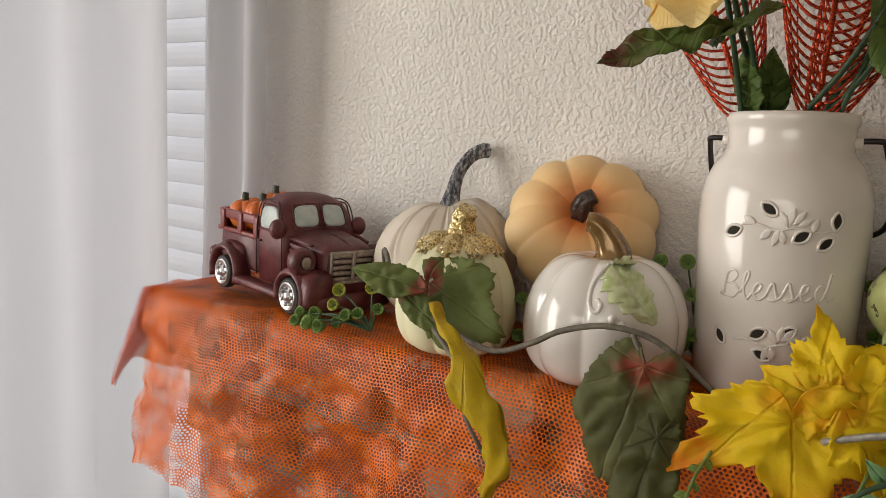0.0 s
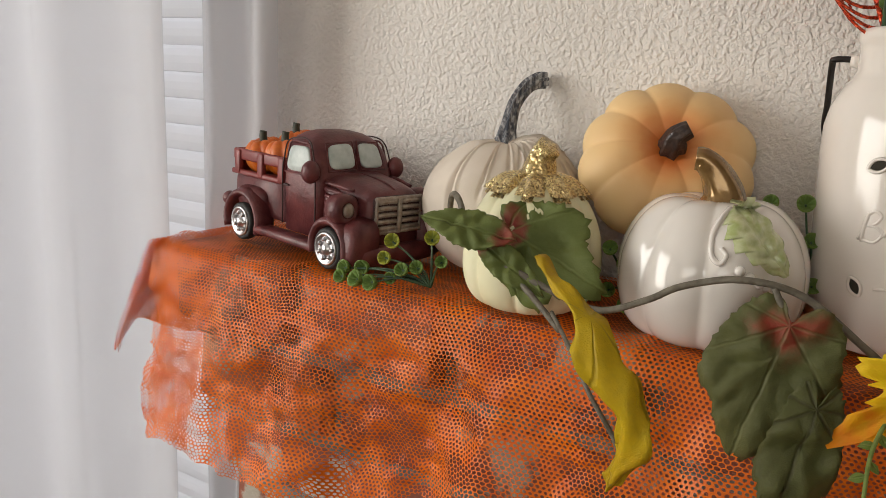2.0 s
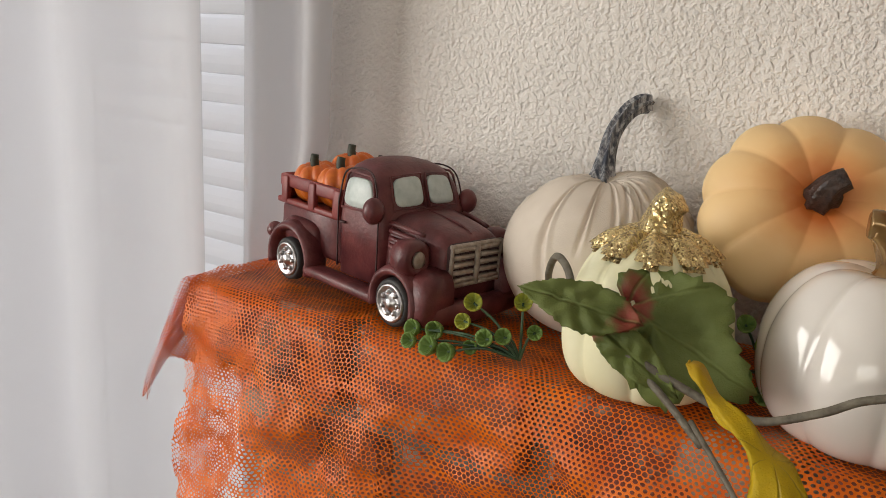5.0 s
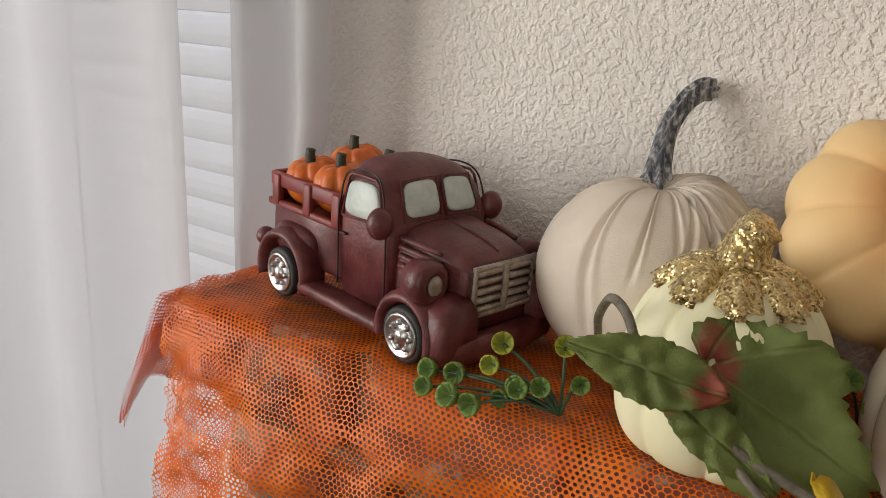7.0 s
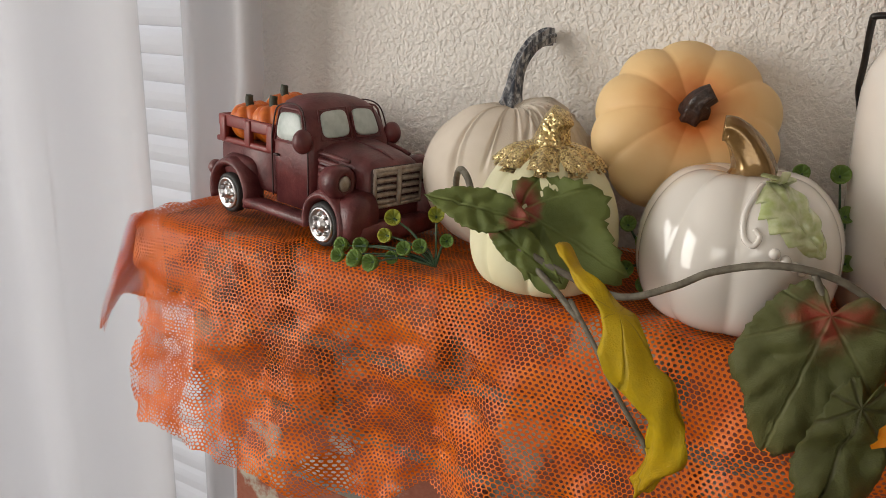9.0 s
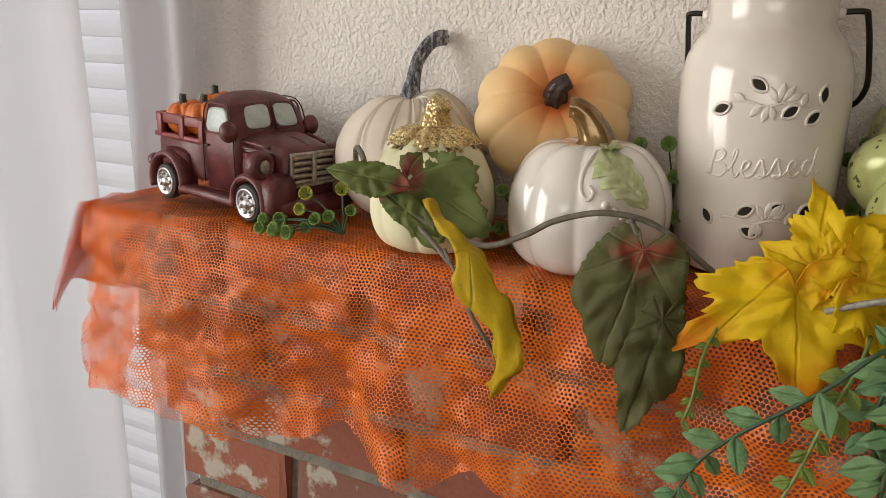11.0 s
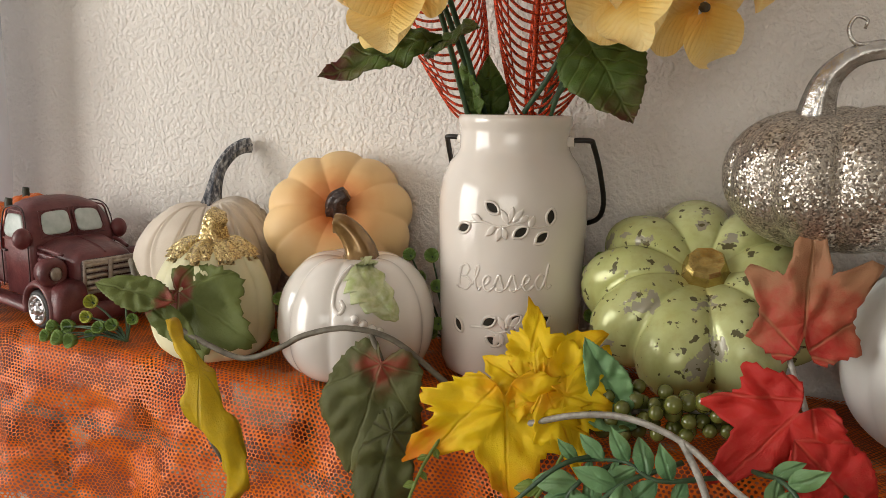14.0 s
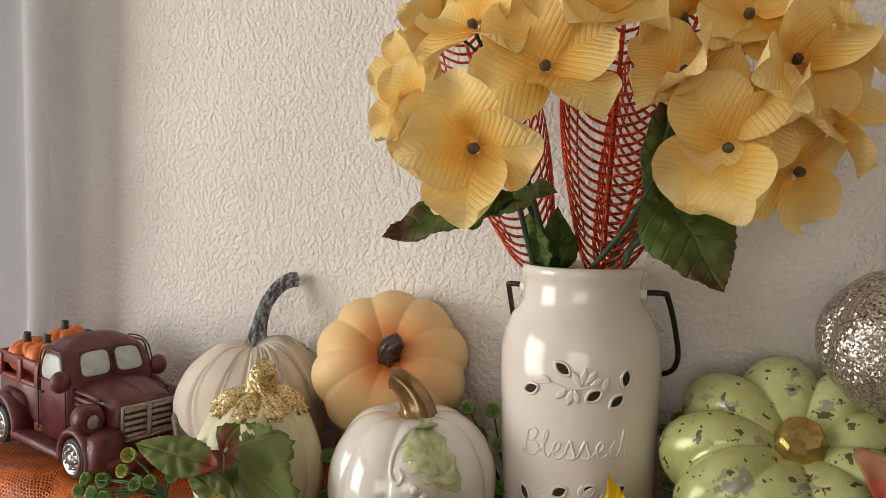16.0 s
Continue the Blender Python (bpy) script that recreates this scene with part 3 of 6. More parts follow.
def leaf_bm(kind, length, width, seed=0, curl=0.12, crease=0.05, rings=9, seg=96, tooth=0.03):
    """Leaf in the xy plane, petiole at the origin, tip towards +y, top side +z; creased along its veins."""
    bm = bmesh.new()
    rnd = random.Random(seed)
    if kind in LOBES:
        lobes, floor_r, _ = LOBES[kind]
        ph = [rnd.uniform(-6, 6) for _ in lobes]
        gain = [rnd.uniform(0.9, 1.1) for _ in lobes]

        def radius(a):
            best = floor_r
            for (c, r, w), dp, g in zip(lobes, ph, gain):
                d = abs((math.degrees(a) - c - dp + 180) % 360 - 180)
                best = max(best, r * g * math.exp(-(d / w) ** 1.35) + floor_r * (1 - math.exp(-(d / w) ** 1.35)))
            notch = abs((math.degrees(a) + 90 + 180) % 360 - 180)
            best *= 1 - (0.7 if kind == "maple" else 0.45) * math.exp(-(notch / 16) ** 2)
            return best * (1 + tooth * math.sin(a * 31 + seed) + tooth * 0.7 * math.sin(a * 47 + 2 * seed))
        centre, sy, sx = 0.30, length / 1.30, width / 1.75
        veins = [c + p for (c, r, w), p in zip(lobes, ph)]
    else:
        def radius(a):
            return 1 + tooth * math.sin(a * 41 + seed)
        centre, sy, sx = 1.0, length / 2, width / 2
        veins = [90]
    origin = (0, centre * sy)
    grid = []
    for i in range(1, rings + 1):
        s = i / rings
        ring = []
        for k in range(seg):
            a = 2 * math.pi * k / seg
            r = radius(a) * s
            x, y = r * math.cos(a) * sx, r * math.sin(a) * sy + origin[1]
            if kind == "oval":
                u = max(0.0, min(1.0, y / length))
                x *= (math.sin(math.pi * min(1, u ** 0.85)) ** 0.35) * (1 - 0.45 * max(0, u - 0.45)) if 0 < u < 1 else 0.05
            if kind in LOBES:
                dv = min(abs((math.degrees(a) - v + 180) % 360 - 180) for v in veins)
                z = crease * length * 0.5 * min(1, dv / 24) * s
                z += crease * length * 0.55 * abs(noise.noise((x / length * 5.5 + seed, y / length * 5.5, seed * 3.1)))
            else:
                z = crease * length * abs(x) / (width / 2 + 1e-6)
                z += 0.012 * length * math.sin(y / length * 34 + abs(x) / width * 9)
            z += curl * length * (-(abs(x) / (width / 2)) ** 2 * 0.6 - (y / length) ** 2 + 0.35 * noise.noise((x / length * 3.2 + seed, y / length * 3.2, seed * 1.7)))
            z += 0.055 * length * noise.noise((x / length * 4.5 + 3 * seed, y / length * 4.5, 2 * seed))
            z += 0.045 * length * noise.noise((x / length * 10 + seed, y / length * 9, seed))
            ring.append((x, y, z))
        grid.append(ring)
    vs = [[bm.verts.new(p) for p in r] for r in grid]
    c = bm.verts.new((0, origin[1], sum(p[2] for p in grid[0]) / seg))
    for i in range(seg):
        bm.faces.new((c, vs[0][i], vs[0][(i + 1) % seg]))
    for a, b in zip(vs, vs[1:]):
        for i in range(seg):
            j = (i + 1) % seg
            bm.faces.new((a[i], b[i], b[j], a[j]))
    return bm


def leaf_pose(base, tip, facing):
    y = (Vector(tip) - Vector(base)).normalized()
    z = Vector(facing)
    z = (z - y * z.dot(y)).normalized()
    x = y.cross(z)
    m = Matrix((x, y, z)).transposed().to_4x4()
    m.translation = base
    return m


def thick(ob, t):
    mod = ob.modifiers.new("thickness", "SOLIDIFY")
    mod.thickness, mod.offset = t, 0
    return ob


def leaf(name, kind, base, tip, facing, width, material, parent, label="", seed=0, curl=0.12, crease=0.06, tooth=0.03, veins=True):
    L = (Vector(tip) - Vector(base)).length
    m = leaf_pose(base, tip, facing)
    bm = leaf_bm(kind, L, width, seed, curl, crease, tooth=tooth)
    ob = part(name, bm, material, parent, label, at=m)
    return thick(ob, 0.0006)

# ---------------- the room ----------------
WALL, TOP, LEFT = 0.571, 1.360, -0.555


def setting(name, bm, material, label, smooth=False):
    return tagged(part(name, bm, material, smooth=smooth), label, name.split("_")[0], kind="structure")


# the fireplace wall with its window opening beside the chimney breast
WX0, WX1, WZ0, WZ1 = -1.80, -0.60, 0.62, 2.20
setting("wall_north", boxes(((WX1, WALL, 0), (2.4, WALL + 0.14, 2.5)), ((-2.0, WALL, 0), (WX0, WALL + 0.14, 2.5)),
        ((WX0, WALL, 0), (WX1, WALL + 0.14, WZ0)), ((WX0, WALL, WZ1), (WX1, WALL + 0.14, 2.5))), PLASTER, "off-white hand-textured plaster wall behind the mantel")
setting("wall_west", boxes(((-2.14, -2.8, 0), (-2.0, -1.55, 2.5)), ((-2.14, -0.15, 0), (-2.0, WALL + 0.14, 2.5)), ((-2.14, -1.55, 0), (-2.0, -0.15, 0.9)),
        ((-2.14, -1.55, 2.25), (-2.0, -0.15, 2.5))), WALL_PAINT, "plain beige side wall with a window opening")
setting("wall_south", boxes(((-2.14, -2.94, 0), (-0.35, -2.8, 2.5)), ((1.35, -2.94, 0), (2.54, -2.8, 2.5)), ((-0.35, -2.94, 0), (1.35, -2.8, 1.2)),
        ((-0.35, -2.94, 2.3), (1.35, -2.8, 2.5))), WALL_PAINT, "plain beige rear wall with a window opening")
setting("wall_east", boxes(((2.4, -2.8, 0), (2.54, WALL + 0.14, 2.5))), WALL_PAINT, "plain beige side wall")
setting("floor", boxes(((-2.14, -2.94, -0.1), (2.54, WALL + 0.14, 0))), FLOOR_WOOD, "plain brown floor of the room")
setting("ceiling", boxes(((-2.14, -2.94, 2.5), (2.54, WALL + 0.14, 2.6))), WHITE_PAINT, "plain white ceiling")
setting("backdrop", boxes(((-2.6, 1.10, 0.2), (0.2, 1.12, 2.8))), OUTSIDE, "bright daylight outside the window")

# window frame, blind
win = thing("window_1", (-1.23, WALL + 0.1, WZ0), "white-framed window with daylight behind it", "window", kind="structure")
part("window_frame", boxes(((WX0, WALL + 0.09, WZ0), (WX0 + 0.05, WALL + 0.13, WZ1)), ((WX1 - 0.05, WALL + 0.09, WZ0), (WX1, WALL + 0.13, WZ1)),
     ((WX0 + 0.05, WALL + 0.09, WZ1 - 0.05), (WX1 - 0.05, WALL + 0.13, WZ1)), ((WX0 + 0.05, WALL + 0.09, WZ0), (WX1 - 0.05, WALL + 0.13, WZ0 + 0.05)), bevel=0.004), WHITE_PAINT, win, at=HERE, smooth=False)
blind = thing("window_blind", (-1.23, WALL + 0.045, WZ0), "white horizontal slatted blind, closed nearly flat", "blind")
part("head_rail", boxes(((WX0 + 0.01, WALL + 0.02, WZ1 - 0.045), (WX1 - 0.01, WALL + 0.07, WZ1 - 0.004)), bevel=0.003), SLAT, blind, at=HERE, smooth=False)
slat_bm = bmesh.new()
prof = [(-0.0165, -0.0025), (-0.008, -0.0006), (0.0, 0.0), (0.008, -0.0006), (0.0165, -0.0025)]
ring_mesh(slat_bm, [[(x, y, z + s) for y, z in prof] + [(x, y, z + s - 0.0022) for y, z in reversed(prof)] for x, s in ((WX0 + 0.015, 0), (WX1 - 0.008, 0))])
slat = part("slat", slat_bm, SLAT, blind, at=pose(0, WALL + 0.045, WZ0 + 0.03, 70, 0, 0), smooth=False)
zz = WZ0 + 0.03
while zz < WZ1 - 0.09:
    zz += 0.0275
    piece("slat", slat.data, blind, at=pose(0, WALL + 0.045, zz, 70, 0, 0))
cord = bmesh.new()
for x in (-0.92, -1.23, -1.7):
    tube(cord, [(x, WALL + 0.016, WZ0 + 0.02), (x, WALL + 0.016, WZ1 - 0.04)], 0.0012, n=1, seg=6)
part("ladder_cord", cord, SLAT, blind, at=HERE)


# sheer curtains: two panels with a gap
def grid_co(grid, count):
    """The last columns of a grid of vertices, laid a little behind them."""
    return [[v.co + Vector((0, 0.002, 0)) for v in row[-count:]] for row in grid]


def curtain(x0, x1, y0, folds, amp, seed, name, label, hem_share=0.03):
    cols, rows = int(folds * 14), 48
    rnd = random.Random(seed)
    ph = [rnd.uniform(0, 6.28) for _ in range(4)]
    bm = bmesh.new()
    grid = []
    for j in range(rows + 1):
        z = 0.08 + 2.27 * j / rows
        row = []
        for i in range(cols + 1):
            u = i / cols
            w = math.sin(2 * math.pi * folds * u + ph[0] + 0.5 * math.sin(2 * z + ph[1])) + 0.5 * math.sin(2 * math.pi * folds * 0.43 * u + ph[2] + 0.3 * z)
            drift = 0.016 * (1.9 - z) * (0.3 + 0.7 * (1 - u)) * 0.6
            squeeze = -0.034 * u * max(0.0, min(1.0, (1.42 - z) / 0.06)) if x1 > -0.6 else 0.0
            row.append(bm.verts.new((x0 + (x1 - x0) * u + drift + squeeze + 0.012 * math.sin(3.0 * z + ph[3]) * (1 - abs(2 * u - 1)), y0 + amp * w * (0.75 + 0.25 * math.sin(z * 1.3 + ph[3])), z)))
        grid.append(row)
    for a, b in zip(grid, grid[1:]):
        for i in range(cols):
            bm.faces.new((a[i], a[i + 1], b[i + 1], b[i]))
    th = thing(name, ((x0 + x1) / 2, y0, 0.08), label, "curtain", "sheer curtains")
    hem = bmesh.new()
    edge = grid_co(grid, max(2, int(cols * hem_share)))
    ring_mesh(hem, edge, closed=False, cap=False)
    part("panel", bm, SHEER, th, at=HERE)
    part("hem", hem, SHEER, th, "doubled hem of the sheer curtain", at=HERE)
    return th


curtain(-1.72, -0.629, 0.512, 5.5, 0.028, 3, "sheer_curtain", "long white sheer voile curtain hanging before the blind")
curtain(-0.645, -0.535, 0.528, 1.7, 0.012, 8, "sheer_curtain", "narrow gathered white sheer curtain beside the mantel", hem_share=0.8)
rod = thing("curtain_rod", (-1.1, 0.53, 2.36), "thin white curtain rod above the window", "curtain rod")
rb = bmesh.new()
tube(rb, [(-1.85, 0.525, 2.362), (-0.45, 0.525, 2.362)], 0.011, n=1, seg=12)
part("pole", rb, WHITE_PAINT, rod, at=HERE)
part("bracket", boxes(((-0.50, 0.52, 2.35), (-0.48, WALL, 2.374)), bevel=0.002), WHITE_PAINT, rod, at=HERE)
part("bracket", boxes(((-1.83, 0.52, 2.35), (-1.81, WALL, 2.374)), bevel=0.002), WHITE_PAINT, rod, at=HERE)

# ---------------- orange netting over the mantel ----------------
runner = thing("mantel_cloth", (0, 0.45, TOP), "orange open-mesh lace cloth draped over the brick mantel", "cloth")


HEM_X = (-0.56, -0.50, -0.426, -0.351, -0.304, -0.239, -0.195, -0.168, -0.140, -0.08, -0.02, 0.05, 0.12, 0.2)
HEM_Z = (1.214, 1.224, 1.224, 1.222, 1.239, 1.231, 1.245, 1.236, 1.224, 1.212, 1.226, 1.214, 1.228, 1.220)


def hem_z(x):
    """Height of the scalloped hem."""
    return float(np.interp(x, HEM_X, HEM_Z)) + 0.0022 * math.sin(x * 120)


def drape_y(x, d):
    """How far forward the hanging cloth lies, d metres below the edge."""
    wave = math.sin(x * 27 + 0.8) + 0.6 * math.sin(x * 51 + 2.0) + 0.35 * math.sin(x * 93)
    crumple = 0.009 * noise.noise((x * 22, d * 26, 3)) + 0.005 * noise.noise((x * 60, d * 60, 8)) + 0.0028 * noise.noise((x * 130 + d * 60, d * 150, 5))
    return 0.424 - 0.008 * min(1, d / 0.03) - 0.20 * d + (crumple - 0.011 * wave * (0.5 + 4 * d)) * min(1, d / 0.06)


def cloth_bm():
    bm = bmesh.new()
    uvl = bm.loops.layers.uv.new("UVMap")
    X0, X1, NX = -0.560, 0.62, 240
    grid = []
    for i in range(NX + 1):
        x = X0 + (X1 - X0) * i / NX
        col = []
        run = 0.0
        last = None
        flare = max(0.0, 1 - (x - X0) / 0.05)
        for j in range(64):
            if j < 22:
                s = j / 21
                y = WALL - 0.012 - (WALL - 0.012 - 0.432) * s
                z = TOP + 0.0016 + 0.0022 * noise.noise((x * 30, y * 30, 0)) ** 2 * 4 * (1 if y < 0.5 else 0.5)
                p = Vector((x, y, z))
            else:
                s = (j - 21) / 42
                d = (TOP - hem_z(x)) * s
                rr = 0.012
                y = drape_y(x, d) if d > rr else 0.432 - (0.432 - drape_y(x, rr)) * math.sin(min(1, d / rr) * math.pi / 2)
                zdrop = d if d > rr else rr * (1 - math.cos(min(1, d / rr) * math.pi / 2))
                p = Vector((x - 0.006 * flare * d / 0.1 + 0.004 * math.sin(x * 60 + d * 30) * s, y, TOP + 0.002 - zdrop))
            if last is not None:
                run += (p - last).length
            last = p
            col.append((bm.verts.new(p), (x, run)))
        grid.append(col)
    for a, b in zip(grid, grid[1:]):
        for j in range(len(a) - 1):
            f = bm.faces.new((a[j][0], b[j][0], b[j + 1][0], a[j + 1][0]))
            for lp, (_, uv) in zip(f.loops, (a[j], b[j], b[j + 1], a[j + 1])):
                lp[uvl].uv = uv
    # the selvedge, folded under along the end of the cloth
    fold_in = [[(bm.verts.new(v.co + Vector((0.004, 0.0035, -0.0008))), (uv[0] + 5.3, uv[1] + 2.1)) for v, uv in col[20:]] for col in grid[:15]]
    for a, b in zip(fold_in, fold_in[1:]):
        for j in range(len(a) - 1):
            f = bm.faces.new((a[j][0], b[j][0], b[j + 1][0], a[j + 1][0]))
            for lp, (_, uv) in zip(f.loops, (a[j], b[j], b[j + 1], a[j + 1])):
                lp[uvl].uv = uv
    # the end that hangs over the side of the mantel
    for inner in (0.0, 0.004, 0.008):
        side = []
        for i in range(41):
            y = WALL - 0.012 - (WALL - 0.012 - 0.418) * i / 40
            row = []
            for j in range(31):
                s = j / 30
                d = 0.098 * s * (1 - 0.15 * math.sin(y * 60)) * (0.75 + 0.25 * i / 40)
                x = -0.560 + inner - 0.052 * s ** 0.8 - 0.010 * s * math.sin(y * 70 + inner * 200)
                yy = y + 0.004 * s * math.sin(d * 60) - 0.002 * s
                row.append((bm.verts.new((x, yy, TOP + 0.002 - d)), (-0.56 - s * 0.11 + inner * 13, y + inner * 7)))
            side.append(row)
        for a, b in zip(side, side[1:]):
            for j in range(30):
                f = bm.faces.new((a[j][0], b[j][0], b[j + 1][0], a[j + 1][0]))
                for lp, (_, uv) in zip(f.loops, (a[j], b[j], b[j + 1], a[j + 1])):
                    lp[uvl].uv = uv
    return bm


part("netting", cloth_bm(), NET, runner, at=HERE)

# ---------------- toy truck ----------------
def pane_bm(pts, nrm, t=0.0012):
    """A rounded, slightly domed pane over a four-cornered outline."""
    bm = bmesh.new()
    a, b, c, d = [Vector(p) for p in pts]
    n = Vector(nrm).normalized()
    rings = []
    for s, h in ((1.0, -0.8), (1.0, 0.4), (0.93, 0.9), (0.5, 1.05)):
        ring = []
        for k in range(32):
            g = 2 * math.pi * k / 32
            u = math.copysign(abs(math.cos(g)) ** 0.5, math.cos(g)) * s * 0.5 + 0.5
            v = math.copysign(abs(math.sin(g)) ** 0.5, math.sin(g)) * s * 0.5 + 0.5
            ring.append((a * (1 - u) + b * u) * (1 - v) + (d * (1 - u) + c * u) * v + n * t * h)
        rings.append(ring)
    return ring_mesh(bm, rings)


def ball(at, sx, sy, sz):
    bm = bmesh.new()
    bmesh.ops.create_uvsphere(bm, u_segments=22, v_segments=14, radius=1, matrix=Matrix.Translation(at) @ Matrix.Diagonal((sx, sy, sz, 1)))
    return bm


truck = thing("toy_truck", pose(-0.4441, 0.4856, TOP + 0.0040, 0, 1.2, -11.7), "maroon resin vintage pickup truck loaded with small pumpkins", "toy truck")
AXLE, WHEEL_R = 0.0515, 0.0142
part("bed", super_loft(bmesh.new(), "x", [(-0.0765, 0, 0.033, 0.026, 0.012, 6), (-0.0755, 0, 0.0335, 0.0305, 0.0155, 8), (-0.040, 0, 0.0335, 0.0312, 0.0158, 8), (0.002, 0, 0.0335, 0.0315, 0.0160, 8)], n=40), MAROON, truck)
hood = bmesh.new()
super_loft(hood, "x", [(0.024, 0, 0.0370, 0.0300, 0.0235, 4.5), (0.034, 0, 0.0368, 0.0290, 0.0232, 4), (0.046, 0, 0.0362, 0.0272, 0.0226, 3.8), (0.058, 0, 0.0352, 0.0252, 0.0218, 3.8), (0.066, 0, 0.0342, 0.0240, 0.0208, 4), (0.0712, 0, 0.0334, 0.0228, 0.0190, 4.5), (0.0725, 0, 0.0330, 0.0200, 0.0165, 4.5)], n=44)
part("hood", hood, MAROON, truck)
part("hood_ridge", tube(bmesh.new(), [(0.031, 0, 0.0596), (0.050, 0, 0.0584), (0.062, 0, 0.0566), (0.0695, 0, 0.0535)], 0.0009, 0.0006, seg=8), MAROON, truck)
cabm = bmesh.new()
super_loft(cabm, "z", [(0.016, 0.0095, 0, 0.0215, 0.0330, 8), (0.048, 0.0100, 0, 0.0225, 0.0342, 8), (0.058, 0.0100, 0, 0.0222, 0.0345, 7), (0.066, 0.0085, 0, 0.0210, 0.0340, 6), (0.073, 0.0068, 0, 0.0196, 0.0328, 5.4),
                     (0.0785, 0.0052, 0, 0.0180, 0.0305, 4.6), (0.0825, 0.0040, 0, 0.0160, 0.0265, 3.8), (0.0852, 0.0030, 0, 0.0130, 0.0205, 3.2), (0.0868, 0.0022, 0, 0.0085, 0.0130, 2.6), (0.0873, 0.002, 0, 0.003, 0.005, 2.2)], n=56)
part("cab", cabm, MAROON, truck)

for sgn in (-1, 1):
    side = part("side_window", pane_bm([(-0.0058, sgn * 0.0343, 0.0588), (0.0235, sgn * 0.0343, 0.0598), (0.0178, sgn * 0.0324, 0.0772), (-0.0035, sgn * 0.0324, 0.0765)], (0, sgn, 0.1)), PANE, truck, "pale grey-white painted window")
    rim = [(-0.0068, 0.0575), (0.0248, 0.0585), (0.0190, 0.0772), (0.0160, 0.0795), (-0.0020, 0.0795), (-0.0045, 0.0772), (-0.0068, 0.0575)]
    part("window_rim", tube(bmesh.new(), [(x, sgn * (0.0345 - max(0, z - 0.058) * 0.105), z) for x, z in rim], 0.0008, seg=6, n=1), MAROON, side)
    front = part("windshield", pane_bm([(0.0316, sgn * 0.0026, 0.0632), (0.0304, sgn * 0.0242, 0.0625), (0.0236, sgn * 0.0222, 0.0785), (0.0252, sgn * 0.0026, 0.0800)], (1, sgn * 0.1, 0.35)), PANE, truck, "pale grey-white painted windscreen")
    rim = [(0.0318, 0.0018, 0.0620), (0.0306, 0.0255, 0.0613), (0.0232, 0.0232, 0.0798), (0.0250, 0.0018, 0.0812), (0.0318, 0.0018, 0.0620)]
    part("windshield_rim", tube(bmesh.new(), [(x, sgn * y, z) for x, y, z in rim], 0.0007, seg=6, n=1), MAROON, front)
    seam = [(-0.0095, 0.0342, 0.020), (-0.0095, 0.0350, 0.056), (-0.0085, 0.0346, 0.066), (-0.006, 0.0332, 0.0785), (0.004, 0.0312, 0.0822), (0.0160, 0.0320, 0.0815), (0.0225, 0.0335, 0.0755), (0.0272, 0.0347, 0.060), (0.0278, 0.0346, 0.050), (0.0278, 0.0340, 0.020)]
    part("door_seam", tube(bmesh.new(), [(x, sgn * y, z) for x, y, z in seam], 0.00055, seg=5), DARK, truck, "dark door outline")
    part("door_handle", boxes(((-0.0070, sgn * 0.0350 - 0.0011, 0.0475), (-0.0020, sgn * 0.0350 + 0.0011, 0.0490)), bevel=0.0005), DARK, truck)
    # pressed louvres beside the bonnet
    for i in range(4):
        z = 0.0555 - i * 0.0046
        part("louvre", tube(bmesh.new(), [(0.0335, sgn * 0.0298, z), (0.046, sgn * (0.0284 - 0.0001 * i), z - 0.0012), (0.058, sgn * 0.0258, z - 0.0028)], 0.0017, 0.0013, seg=8, n=3, flat=0.8), MAROON, truck)
    for hub, rad, nm in ((AXLE, 0.0198, "front_fender"), (-AXLE, 0.0232, "rear_fender")):
        # arched mudguard with a rolled lip
        fb = bmesh.new()
        rings = []
        for k in range(25):
            a = radians(-22 + 222 * k / 24) if nm == "front_fender" else radians(-20 + 220 * k / 24)
            ring = []
            for j in range(14):
                g = 2 * math.pi * j / 14
                rr = rad - 0.0022 + 0.0036 * math.cos(g)
                ring.append((hub + rr * math.cos(a), sgn * (0.0355 + 0.0082 * math.sin(g)), max(0.004, 0.0150 + rr * math.sin(a))))
            rings.append(ring)
        ring_mesh(fb, rings)
        if nm == "front_fender":
            super_loft(fb, "y", [(sgn * 0.0210, 0.0570, 0.0215, 0.0230, 0.0160, 3), (sgn * 0.0330, 0.0640, 0.0200, 0.0155, 0.0150, 3), (sgn * 0.0395, 0.0690, 0.0180, 0.0095, 0.0130, 2.6), (sgn * 0.0420, 0.0715, 0.0165, 0.0050, 0.0090, 2.4)])
        else:
            super_loft(fb, "y", [(sgn * 0.0280, -AXLE, 0.0285, 0.0225, 0.0125, 3), (sgn * 0.0350, -AXLE, 0.0315, 0.0170, 0.0085, 2.6), (sgn * 0.0385, -AXLE, 0.0335, 0.011, 0.0045, 2.4)])
        part(nm, fb, MAROON, truck)
        w = WHEEL_R / 0.0165
        tyre = lathe(bmesh.new(), [(r * w, z) for r, z in ((0.0005, -0.004), (0.013, -0.004), (0.0160, -0.003), (0.0165, 0), (0.0160, 0.003), (0.0140, 0.0042), (0.0126, 0.0036), (0.0005, 0.003))], 40)
        wheel = part("wheel", tyre, TYRE, truck, "black tyre")
        wheel.matrix_basis = pose(hub, sgn * 0.0385, WHEEL_R, -90 * sgn, 0, 0)
        rim = lathe(bmesh.new(), [(r * w, z) for r, z in ((0.0128, 0.0035), (0.0128, 0.0048), (0.0114, 0.0051), (0.0104, 0.0040), (0.0050, 0.0040), (0.0040, 0.0056), (0.0022, 0.0064), (0.0003, 0.0064))], 36)
